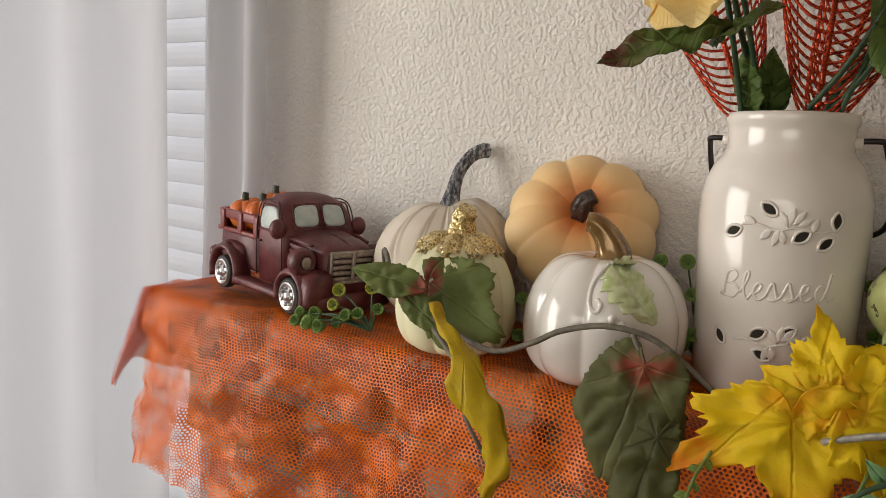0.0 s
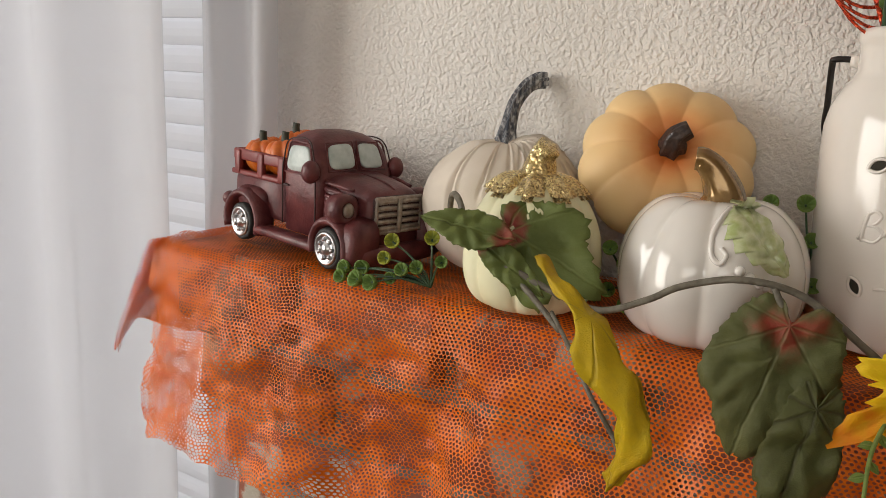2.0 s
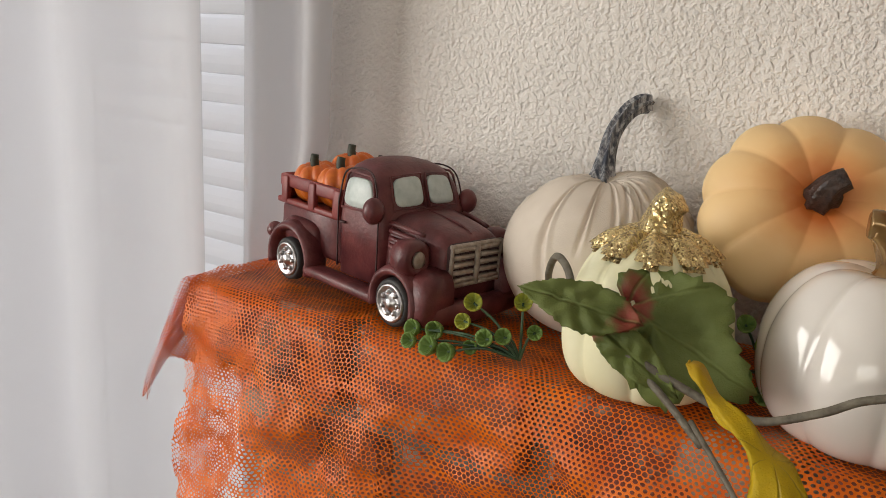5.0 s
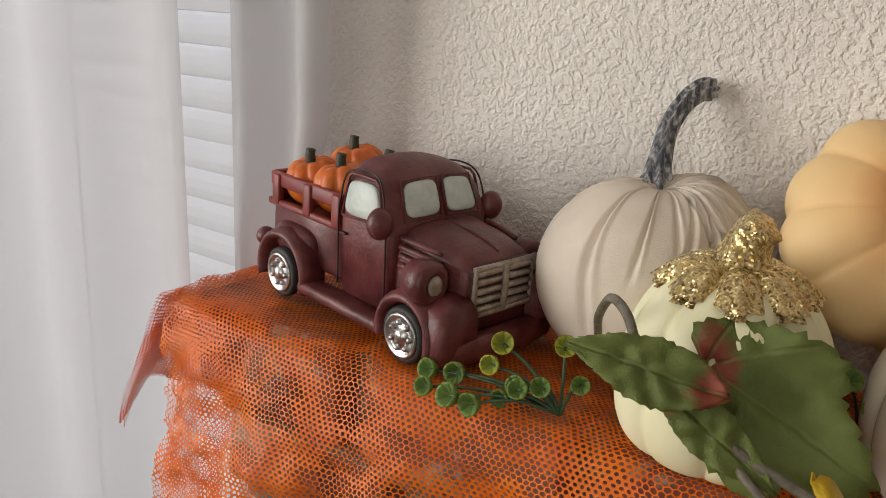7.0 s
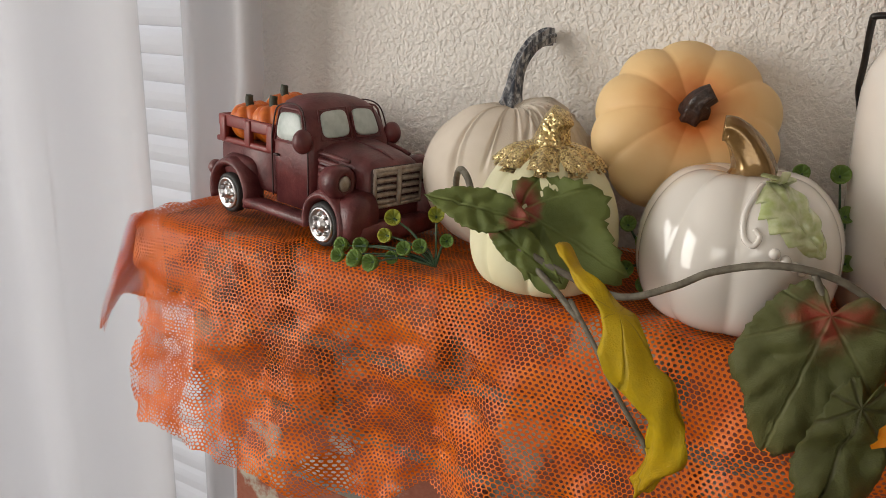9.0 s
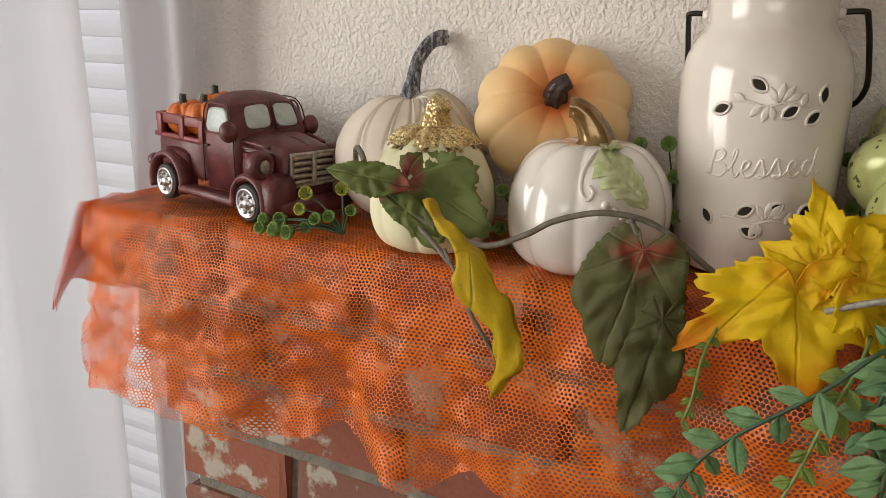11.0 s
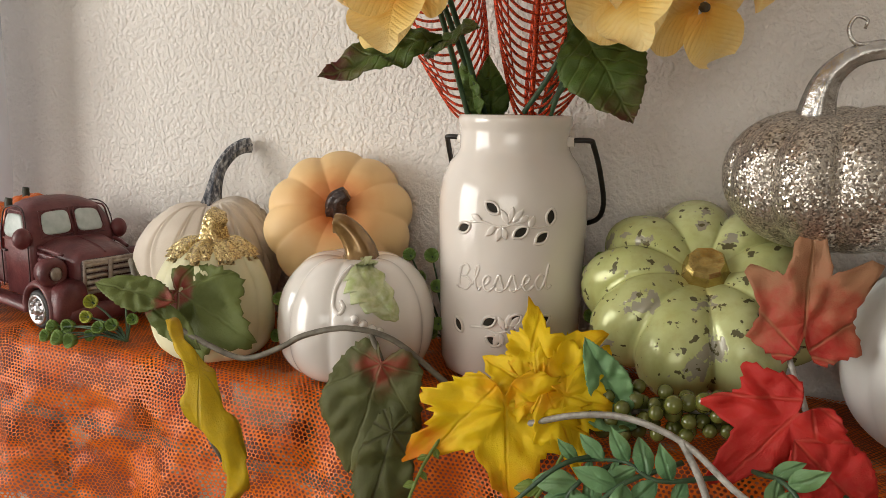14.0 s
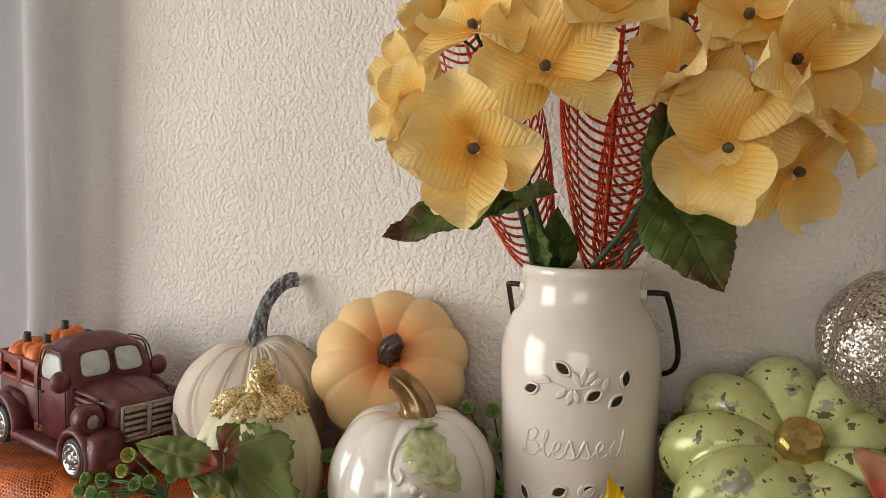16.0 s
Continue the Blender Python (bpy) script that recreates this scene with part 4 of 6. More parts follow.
        for i in range(7):
            a = 2 * math.pi * i / 7
            bmesh.ops.create_uvsphere(rim, u_segments=8, v_segments=6, radius=0.0016, matrix=Matrix.Translation((0.0076 * w * math.cos(a), 0.0076 * w * math.sin(a), 0.0044)))
        part("rim", rim, CHROME, wheel, "chrome hubcap")
    board = boxes(((-0.034, min(sgn * 0.030, sgn * 0.0435), 0.0085), (0.035, max(sgn * 0.030, sgn * 0.0435), 0.0150)), bevel=0.0022)
    part("running_board", board, MAROON, truck)
    pod = part("headlamp", super_loft(bmesh.new(), "x", [(0.0420, sgn * 0.0310, 0.0385, 0.0040, 0.0050, 2.2), (0.0490, sgn * 0.0335, 0.0405, 0.0092, 0.0095, 2.2), (0.0575, sgn * 0.0345, 0.0410, 0.0108, 0.0108, 2.2), (0.0625, sgn * 0.0345, 0.0410, 0.0098, 0.0098, 2.2), (0.0645, sgn * 0.0345, 0.0410, 0.0065, 0.0068, 2.2), (0.0632, sgn * 0.0345, 0.0410, 0.0050, 0.0052, 2.2)]), MAROON, truck)
    part("lens", super_loft(bmesh.new(), "x", [(0.0630, sgn * 0.0345, 0.0410, 0.0046, 0.0050, 2.1), (0.0646, sgn * 0.0345, 0.0410, 0.0040, 0.0044, 2.1), (0.0656, sgn * 0.0345, 0.0410, 0.0018, 0.0018, 2)]), GRILLE, pod, "worn silver lamp lens")
    part("mirror", ball((0.0275, sgn * 0.0385, 0.0615), 0.0062, 0.0064, 0.0078), MAROON, truck)
    part("tail_lamp", ball((-0.0785, sgn * 0.0345, 0.0270), 0.0058, 0.0056, 0.0056), MAROON, truck)
    rail = part("bed_side", boxes(((-0.0785, sgn * 0.0315 - 0.0022, 0.0468), (-0.0100, sgn * 0.0315 + 0.0022, 0.0508)), bevel=0.0012), MAROON_RED, truck, "slatted red bed side")
    part("rail", boxes(((-0.0770, sgn * 0.0310 - 0.0018, 0.0580), (-0.0105, sgn * 0.0310 + 0.0018, 0.0662)), bevel=0.0012), MAROON_RED, rail)
    for x in (-0.0700, -0.0400, -0.0140):
        part("post", boxes(((x - 0.0035, sgn * 0.0322 - 0.0020, 0.0480), (x + 0.0035, sgn * 0.0322 + 0.0020, 0.0655)), bevel=0.001), MAROON_RED, rail)
part("tailgate", boxes(((-0.0790, -0.0300, 0.0480), (-0.0755, 0.0300, 0.0660)), bevel=0.0014), MAROON_RED, truck)
part("front_bumper", super_loft(bmesh.new(), "y", [(-0.037, 0.0690, 0.0110, 0.0040, 0.0050, 3), (-0.033, 0.0745, 0.0115, 0.0055, 0.0065, 3), (-0.016, 0.0770, 0.0118, 0.0056, 0.0068, 3), (0, 0.0775, 0.0118, 0.0058, 0.0068, 3), (0.016, 0.0770, 0.0118, 0.0056, 0.0068, 3), (0.033, 0.0745, 0.0115, 0.0055, 0.0065, 3), (0.037, 0.0690, 0.0110, 0.0040, 0.0050, 3)]), MAROON, truck)
part("chin", super_loft(bmesh.new(), "x", [(0.050, 0, 0.017, 0.034, 0.0115, 4), (0.0720, 0, 0.017, 0.031, 0.0105, 4)]), MAROON, truck)
gr = part("grille", super_loft(bmesh.new(), "x", [(0.0690, 0, 0.0378, 0.0212, 0.0128, 8), (0.0738, 0, 0.0378, 0.0210, 0.0126, 8), (0.0744, 0, 0.0378, 0.0198, 0.0116, 8)]), DARK, truck, "antiqued silver radiator grille")
part("grille_frame", tube(bmesh.new(), [(0.0742, y, z) for y, z in ((-0.0196, 0.0264), (-0.0198, 0.0490), (0.0198, 0.0490), (0.0196, 0.0264), (-0.0196, 0.0264))], 0.0016, n=1, seg=8), GRILLE, gr)
for i in range(5):
    z = 0.0290 + i * 0.0044
    for y0, y1 in ((-0.0185, -0.0020), (0.0020, 0.0185)):
        part("grille_bar", tube(bmesh.new(), [(0.0742, y0, z + 0.0003 * (i % 2)), (0.0752, (y0 + y1) / 2, z + 0.0005), (0.0742, y1, z)], 0.0017, 0.0015, seg=8, n=3), GRILLE, gr)
part("grille_bar", tube(bmesh.new(), [(0.0748, 0, 0.0265), (0.0754, 0, 0.0378), (0.0748, 0, 0.0490)], 0.0018, seg=6, n=3), GRILLE, gr)
for x, y, z, r, stem in ((-0.0580, -0.0125, 0.0490, 0.0165, 1), (-0.0310, -0.0135, 0.0500, 0.0168, 1), (-0.0540, 0.0140, 0.0540, 0.0170, 1), (-0.0260, 0.0140, 0.0530, 0.0155, 1), (-0.0460, -0.0010, 0.0440, 0.0150, 0), (-0.0680, 0.0030, 0.0440, 0.0100, 0)):
    cargo = part("cargo_pumpkin", pumpkin_bm(r, r * 1.72, 9, 0.17, 0.2, seg=72, rows=20), TOY_ORANGE, truck, "small orange resin pumpkin")
    cargo.matrix_basis = pose(x, y, z, 8 * math.sin(x * 300), -10, 30)
    if stem:
        part("stem", tube(bmesh.new(), [(0, 0, r * 1.35), (0.0005, 0, r * 1.7), (0.0015, 0.0005, r * 1.92)], 0.0031, 0.0027, seg=7, n=3), TOY_STEM, cargo, "dark green stem")

# ---------------- pumpkins ----------------
fab = thing("fabric_pumpkin", (-0.3165, 0.5165, TOP + 0.003), "beige fabric pumpkin with gathered pleats and grey stem", "pumpkin", "pumpkins on the mantel")


def gathered_bm(r, h, seg=360, rows=64, seed=4):
    """Stuffed cloth pumpkin: soft body with pleats that fan out from the gathered top."""
    bm = bmesh.new()
    rnd = random.Random(seed)
    pleats = [(rnd.uniform(0, 2 * math.pi), rnd.uniform(0.016, 0.045), rnd.uniform(0.30, 0.95), rnd.uniform(-1.0, 0.7), rnd.uniform(0.5, 1.2)) for _ in range(52)]
    rings = []
    for j in range(1, rows):
        t = math.pi * j / rows
        up = (1 - math.cos(t)) / 2
        ring = []
        for k in range(seg):
            a = 2 * math.pi * k / seg
            rad = r * math.sin(t) ** (1.30 if up > 0.5 else 0.62)
            rad *= 1 + 0.04 * noise.noise((math.cos(a) * 1.4 + seed, math.sin(a) * 1.4, t))
            fold = 0.0
            for c, width, reach, sway, deep in pleats:
                fade = max(0.0, min(1.0, (up - (1 - reach)) / 0.25))
                if fade:
                    wide = width * (0.55 + 1.5 * (1 - up))
                    d = (a - c - sway * (1 - up) + math.pi) % (2 * math.pi) - math.pi
                    if abs(d) < 3 * wide:
                        fold -= deep * fade * math.exp(-(d / wide) ** 2) - 0.45 * deep * fade * math.exp(-((d - 1.5 * wide) / wide) ** 2)
            fold = max(-1.6, min(1.0, fold))
            rad *= 1 + 0.066 * fold * (0.35 + 0.65 * up)
            z = h * up - h * 0.10 * max(0.0, 1 - rad / (0.5 * r)) ** 1.5 * (up > 0.5) + 0.009 * up ** 3 * max(0.0, math.cos(a - 0.6)) * min(1.0, 2 * rad / r) + 0.0016 * fold * (up > 0.6)
            ring.append((rad * math.cos(a), rad * math.sin(a), z))
        rings.append(ring)
    low = min(p[2] for ring in rings for p in ring)
    return ring_mesh(bm, [[(x, y, z - low) for x, y, z in ring] for ring in rings])


part("body", gathered_bm(0.0540, 0.0945), FABRIC, fab)
part("stem", tube(bmesh.new(), [(-0.006, 0.008, 0.078), (-0.0065, 0.0105, 0.086), (-0.008, 0.016, 0.098), (-0.0085, 0.024, 0.113), (-0.006, 0.035, 0.1245), (-0.0015, 0.0440, 0.1300), (0.0025, 0.0490, 0.1310)], lambda s: 0.0135 - 0.044 * s + 0.066 * s * s - 0.0305 * s ** 3, seg=28, ridges=7, rough=0.22), STEM_GREY, fab, "curved blue-grey ridged stem")

cream = thing("cream_pumpkin", (-0.264, 0.455, TOP + 0.002), "tall cream painted pumpkin with gold glitter cap", "pumpkin", "pumpkins on the mantel")
part("body", pumpkin_bm(0.0450, 0.077, 9, 0.085, 0.10, square=0.70, low=0.42, seg=162, rows=44, seed=2, top=0.74), CREAM, cream)
cap = bmesh.new()
rings = []
for i in range(13):
    s = i / 12
    ring = []
    for k in range(108):
        a = 2 * math.pi * k / 108
        lobe = abs(math.sin(4 * a + 0.4)) ** 0.7
        reach = 0.0262 * (0.72 + 0.30 * lobe + 0.05 * math.sin(23 * a))
        r = 0.004 + reach * s
        z = 0.0795 - 0.0125 * s ** 2.2 + 0.0022 * lobe * math.sin(math.pi * min(1, s * 1.05)) - 0.004 * (1 - s)
        ring.append((r * math.cos(a), r * math.sin(a), z + 0.0012))
    rings.append(ring)
ring_mesh(cap, rings, cap=False)
ring_mesh(cap, [[(x * 0.97, y * 0.97, z - 0.003) for x, y, z in r] for r in rings], cap=False)
gold = part("cap", cap, GOLD_GLITTER, cream, "gold glitter cap")
part("stem", tube(bmesh.new(), [(0, 0, 0.073), (0.001, 0.0, 0.082), (0.003, -0.002, 0.089), (0.007, -0.003, 0.094)], lambda s: 0.0115 - 0.010 * s + 0.0055 * s * s, seg=18, ridges=5, rough=0.12), GOLD_GLITTER, gold, "gold glitter stem")

axis = Vector((0.30, -0.80, 0.52)).normalized()
tilt = axis.to_track_quat("Z", "Y").to_matrix().to_4x4()
peach = thing("peach_pumpkin", Matrix.Translation((-0.2145, 0.536, 1.4435)) @ tilt, "peach-orange pumpkin propped on its side against the wall", "pumpkin", "pumpkins on the mantel")
pb = pumpkin_bm(0.0540, 0.060, 10, 0.075, 0.22, seg=180, rows=44, seed=1, crease=0.7)
bmesh.ops.translate(pb, vec=(0, 0, -0.022), verts=pb.verts)
part("body", pb, PEACH, peach)
part("stem", tube(bmesh.new(), [(0, 0, 0.020), (0.001, 0.0, 0.030), (0.003, 0.003, 0.037), (0.009, 0.006, 0.040)], 0.0085, 0.0045, seg=20, ridges=6, rough=0.2), DARK_STEM, peach, "short dark brown stem")

white = thing("ceramic_pumpkin", (-0.167, 0.474, TOP - 0.001), "glossy white ceramic pumpkin with bronze stem and embossed leaf", "pumpkin", "pumpkins on the mantel")
wbody = part("body", pumpkin_bm(0.0535, 0.081, 9, 0.060, 0.10, square=0.72, low=0.45, seg=162, rows=48, seed=3, top=0.86), CERAMIC, white)
skin = BVHTree.FromPolygons([v.co.copy() for v in wbody.data.vertices], [tuple(f.vertices) for f in wbody.data.polygons])
part("stem", tube(bmesh.new(), [(0.003, 0, 0.071), (0.002, 0, 0.080), (-0.003, -0.002, 0.090), (-0.009, -0.004, 0.096), (-0.013, -0.005, 0.0965)], lambda s: 0.0135 - 0.015 * s + 0.0075 * s * s, seg=20, ridges=5, rough=0.08), BRONZE, white, "curved bronze glazed stem")


def on_skin(deg, z, out):
    """A point of the ceramic skin; deg from -y towards +x."""
    d = Vector((math.sin(radians(deg)), -math.cos(radians(deg)), 0))
    hit = skin.ray_cast(Vector((0, 0, z)) + d * 0.12, -d)
    return (hit[0] if hit[0] else d * 0.03 + Vector((0, 0, z))) + d * out


def embossed_leaf():
    """Toothed leaf, hollowed along its midrib and side veins, on the shoulder of the pumpkin."""
    bm = bmesh.new()
    grid = []
    for i in range(41):
        v = i / 40
        row = []
        for j in range(25):
            u = 2 * j / 24 - 1
            tooth = 1 + 0.34 * (((v * 5.0 + 0.35) % 1.0) - 0.55)
            half = 0.0150 * math.sin(math.pi * min(1, 0.10 + 0.88 * v) ** 0.8) ** 0.75 * tooth + 0.0006
            along = 0.0430 * (v - 0.10 * abs(u) * math.sin(math.pi * v))
            vein = abs(math.sin(math.pi * (v * 5.0 + 0.35 + 0.55 * abs(u))))
            high = 0.0030 * (1 - abs(u) ** 3) * (0.45 + 0.55 * vein) * min(1, 4 * (1 - v) + 0.3) * min(1, abs(u) * 4 + 0.35) - 0.0006 * abs(u) ** 6
            a = radians(33)
            dx = along * math.sin(a) + u * half * math.cos(a)
            dz = -along * math.cos(a) + u * half * math.sin(a)
            row.append(bm.verts.new(on_skin(29 + math.degrees(dx / 0.045), 0.0775 + dz * 0.88, high)))
        grid.append(row)
    for a, b in zip(grid, grid[1:]):
        for j in range(24):
            bm.faces.new((a[j], a[j + 1], b[j + 1], b[j]))
    return bm


part("embossed_leaf", embossed_leaf(), GLAZE_LEAF, white, "raised pale green ceramic leaf")
eb = bmesh.new()
tube(eb, [on_skin(a, z, 0.0002) for a, z in ((24, 0.0755), (16, 0.071), (11, 0.063), (12, 0.054), (17, 0.051), (20, 0.055), (17, 0.058))], 0.0016, 0.0012, seg=8)
for a, z in ((28, 0.0485), (34, 0.0455), (40, 0.0425), (46, 0.0400)):
    bmesh.ops.create_uvsphere(eb, u_segments=12, v_segments=8, radius=0.0026, matrix=Matrix.Translation(on_skin(a, z, 0.0002)))
part("embossed_tendril", eb, CERAMIC, white)

gax = Vector((0.02, -0.60, 0.80)).normalized()
gm = gax.to_track_quat("Z", "Y").to_matrix().to_4x4()
green = thing("green_pumpkin", Matrix.Translation((0.040, 0.510, 1.430)) @ gm, "pale green pumpkin with flaking paint and gold stem", "pumpkin", "pumpkins on the mantel")
gb = pumpkin_bm(0.0700, 0.072, 9, 0.200, 0.30, seg=180, rows=48, seed=6, crease=0.62)
bmesh.ops.translate(gb, vec=(0, 0, -0.038), verts=gb.verts)
part("body", gb, GREEN_PAINT, green)
part("stem", super_loft(bmesh.new(), "z", [(0.010, 0, 0, 0.0175, 0.0165, 2.6), (0.018, 0.001, 0, 0.0135, 0.0125, 2.4), (0.024, 0.001, 0.001, 0.0112, 0.0118, 2.4), (0.0262, 0.001, 0.001, 0.0098, 0.0102, 2.4), (0.0250, 0.001, 0.001, 0.004, 0.004, 2.4)], n=9), GOLD_LEAF, green, "stubby gold-leafed stem", smooth=False)

whitep = thing("white_pumpkin", (0.168, 0.492, TOP + 0.003), "plain white pumpkin beneath the silver one", "pumpkin", "pumpkins on the mantel")
part("body", pumpkin_bm(0.056, 0.102, 10, 0.05, 0.10, square=0.8, seg=120, rows=36, seed=7), WHITE_MATTE, whitep)
silver = thing("silver_pumpkin", pose(0.107, 0.508, 1.4665, 5, -5, 0), "silver glitter pumpkin with curling metallic stem", "pumpkin", "pumpkins on the mantel")
part("body", pumpkin_bm(0.0600, 0.075, 11, 0.120, 0.16, square=0.8, seg=165, rows=44, seed=8), SILVER_GLITTER, silver)
part("stem", tube(bmesh.new(), [(-0.014, 0, 0.056), (-0.013, 0, 0.072), (-0.008, 0, 0.087), (0.004, 0, 0.097), (0.020, -0.002, 0.099), (0.034, -0.004, 0.093)], lambda s: 0.0105 - 0.012 * s + 0.006 * s * s, seg=18, ridges=6, rough=0.14), SILVER_STEM, silver, "curved silver stem")
part("tendril", tube(bmesh.new(), [(0.016, -0.002, 0.103), (0.004, -0.003, 0.103), (0.0, -0.003, 0.110), (0.003, -0.003, 0.116), (0.008, -0.003, 0.114), (0.007, -0.003, 0.110)], 0.0013, 0.0008, seg=8), SILVER_STEM, silver, "thin curled wire tendril")

# ---------------- ceramic jar lantern ----------------
JX, JY, JZ = -0.0775, 0.520, TOP + 0.004
jar = thing("jar_lantern", pose(JX, JY, JZ, 0, -1.2, 0), "cream glazed milk-jar lantern with cut-out leaves and wire handle", "lantern")
prof = [(0.0005, 0.002), (0.0385, 0.0), (0.0425, 0.002), (0.0442, 0.008), (0.0452, 0.030), (0.0464, 0.070), (0.0472, 0.100), (0.0468, 0.114), (0.0446, 0.124), (0.0405, 0.133), (0.0365, 0.138), (0.0345, 0.142), (0.0342, 0.152),
        (0.0345, 0.155), (0.0355, 0.157), (0.0360, 0.160), (0.0352, 0.1625), (0.0332, 0.163), (0.0318, 0.161), (0.0312, 0.150), (0.0335, 0.139), (0.0420, 0.120), (0.0438, 0.100), (0.0420, 0.030), (0.038, 0.006), (0.0005, 0.005)]
part("body", lathe(bmesh.new(), prof, 96), JAR_GLAZE, jar)


def on_jar(deg, z, out=0.0):
    """A point on the jar's side; deg from -y towards +x."""
    zs = [(p[1], p[0]) for p in prof[2:9]]
    for (a, ra), (b, rb_) in zip(zs, zs[1:]):
        if a <= z <= b:
            r = ra + (rb_ - ra) * (z - a) / (b - a)
            break
    else:
        r = 0.0468
    g = radians(deg)
    return Vector(((r + out) * math.sin(g), -(r + out) * math.cos(g), z))


def jar_patch(deg, z, length, width, lean, out0, out1, pointed=0.8):
    """Almond laid on the jar's side."""
    rings = []
    for s, o in ((1.0, out0), (1.0, out1 * 0.6), (0.7, out1), (0.3, out1)):
        ring = []
        for k in range(24):
            a = 2 * math.pi * k / 24
            u = math.cos(a) * length / 2 * s
            v = math.sin(a) * width / 2 * s * (abs(math.sin(a)) ** pointed)
            g = radians(lean)
            dx, dz = u * math.cos(g) - v * math.sin(g), u * math.sin(g) + v * math.cos(g)
            ring.append(on_jar(deg + math.degrees(dx / 0.0465), z + dz, o))
        rings.append(ring)
    return ring_mesh(bmesh.new(), rings)


# the wall is not pierced: dark almonds on it paint the holes' inner shade
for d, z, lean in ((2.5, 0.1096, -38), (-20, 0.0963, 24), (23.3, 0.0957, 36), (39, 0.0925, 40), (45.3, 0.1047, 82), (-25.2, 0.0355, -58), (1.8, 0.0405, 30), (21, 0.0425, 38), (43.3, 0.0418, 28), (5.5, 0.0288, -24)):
    cut = part("cut_out_shade", jar_patch(d, z, 0.0088, 0.0049, lean, -0.0006, 0.0004), HOLE_SHADE, jar, "dark leaf-shaped patch, painted shade of a cut-out")
    pts = []
    for k in range(13):
        a = 2 * math.pi * k / 12
        u, v = math.cos(a) * 0.0051, math.sin(a) * 0.0031 * abs(math.sin(a)) ** 0.6
        g = radians(lean)
        pts.append(on_jar(d + math.degrees((u * math.cos(g) - v * math.sin(g)) / 0.0465), z + u * math.sin(g) + v * math.cos(g), 0.0003))
    part("rim", tube(bmesh.new(), pts, 0.0009, seg=6, n=2), JAR_GLAZE, cut)


def jar_line(pts, r0, r1):
    return tube(bmesh.new(), [on_jar(d, z, 0.0001) for d, z in pts], r0, r1, seg=8, flat=0.8)


# embossed twigs with narrow leaves between the cut-outs
for z0 in (0.0, -0.0645):
    part("relief_twig", jar_line([(-14, 0.1005 + z0), (-4, 0.1010 + z0), (8, 0.0985 + z0), (20, 0.1005 + z0), (34, 0.0985 + z0), (42, 0.0995 + z0)], 0.0009, 0.0006), JAR_GLAZE, jar)
    for d, z, lean, ln in ((12, 0.1045, 118, 0.010), (16.5, 0.1060, 78, 0.010), (21, 0.1055, 52, 0.010), (25, 0.1035, 30, 0.008), (2, 0.0960, 48, 0.009), (8, 0.0945, 74, 0.010), (12, 0.0950, 105, 0.008), (-9, 0.1030, 150, 0.008), (31, 0.1020, 70, 0.008)):
        if z0 == 0.0 or d > 5:
            part("relief_leaf", jar_patch(d, z + z0, ln, 0.0040, lean, -0.001, 0.0010), JAR_GLAZE, jar)

# raised cursive word on the jar, one stroke a letter: (x, height) in letter units
STROKES = [
    [(0.0, 0.1), (0.25, 1.0), (0.35, 1.65), (0.22, 0.9), (0.16, 0.0), (0.24, 1.3), (0.6, 1.75), (0.85, 1.45), (0.6, 1.0), (0.35, 0.95), (0.75, 0.85), (0.95, 0.45), (0.65, 0.0), (0.2, 0.1)],
    [(1.0, 0.35), (1.3, 1.0), (1.42, 1.6), (1.3, 1.7), (1.2, 1.2), (1.22, 0.3), (1.4, 0.0), (1.6, 0.35)],
    [(1.6, 0.35), (1.9, 0.55), (2.0, 0.9), (1.85, 1.0), (1.7, 0.7), (1.72, 0.2), (1.95, 0.0), (2.25, 0.3)],
    [(2.25, 0.3), (2.5, 1.1), (2.6, 0.7), (2.72, 0.2), (2.55, -0.05), (2.35, 0.1), (2.75, 0.1), (2.95, 0.35)],
    [(2.95, 0.35), (3.2, 1.1), (3.3, 0.7), (3.42, 0.2), (3.25, -0.05), (3.05, 0.1), (3.45, 0.1), (3.65, 0.35)],
    [(3.65, 0.35), (3.95, 0.55), (4.05, 0.9), (3.9, 1.0), (3.75, 0.7), (3.77, 0.2), (4.0, 0.0), (4.3, 0.3)],
    [(4.85, 0.85), (4.6, 1.0), (4.4, 0.6), (4.45, 0.15), (4.65, 0.0), (4.85, 0.35), (5.0, 1.0), (5.08, 1.7), (4.98, 1.0), (4.95, 0.25), (5.1, 0.0), (5.3, 0.2)],
]
word = bmesh.new()
for stroke in STROKES:
    tube(word, [on_jar(-27 + 76 * x / 5.3, 0.0585 + 0.0006 * x + 0.0088 * z, -0.0004) for x, z in stroke], 0.0011, seg=8, n=4, flat=0.8)
part("raised_word", word, JAR_GLAZE, jar, "raised cursive word Blessed")

for sgn in (-1, 1):
    part("ear", super_loft(bmesh.new(), "x", [(sgn * 0.0335, 0, 0.147, 0.0035, 0.0035, 2), (sgn * 0.0380, 0, 0.147, 0.0028, 0.0028, 2)]), JAR_GLAZE, jar)
hw = bmesh.new()
tube(hw, [(-0.036, 0, 0.148), (-0.0455, 0.001, 0.148), (-0.0470, 0.004, 0.145), (-0.0480, 0.016, 0.126), (-0.0485, 0.026, 0.108), (-0.040, 0.040, 0.092), (0, 0.050, 0.086), (0.040, 0.040, 0.092), (0.0525, 0.026, 0.104), (0.0520, 0.016, 0.126), (0.0490, 0.004, 0.145), (0.0470, 0.001, 0.148), (0.036, 0, 0.148)], 0.0017, seg=10)
part("wire_handle", hw, WIRE, jar, "black wire handle hanging behind")

# ---------------- flowers in the jar ----------------
MOUTH = Vector((JX - 0.005, JY, JZ + 0.150))


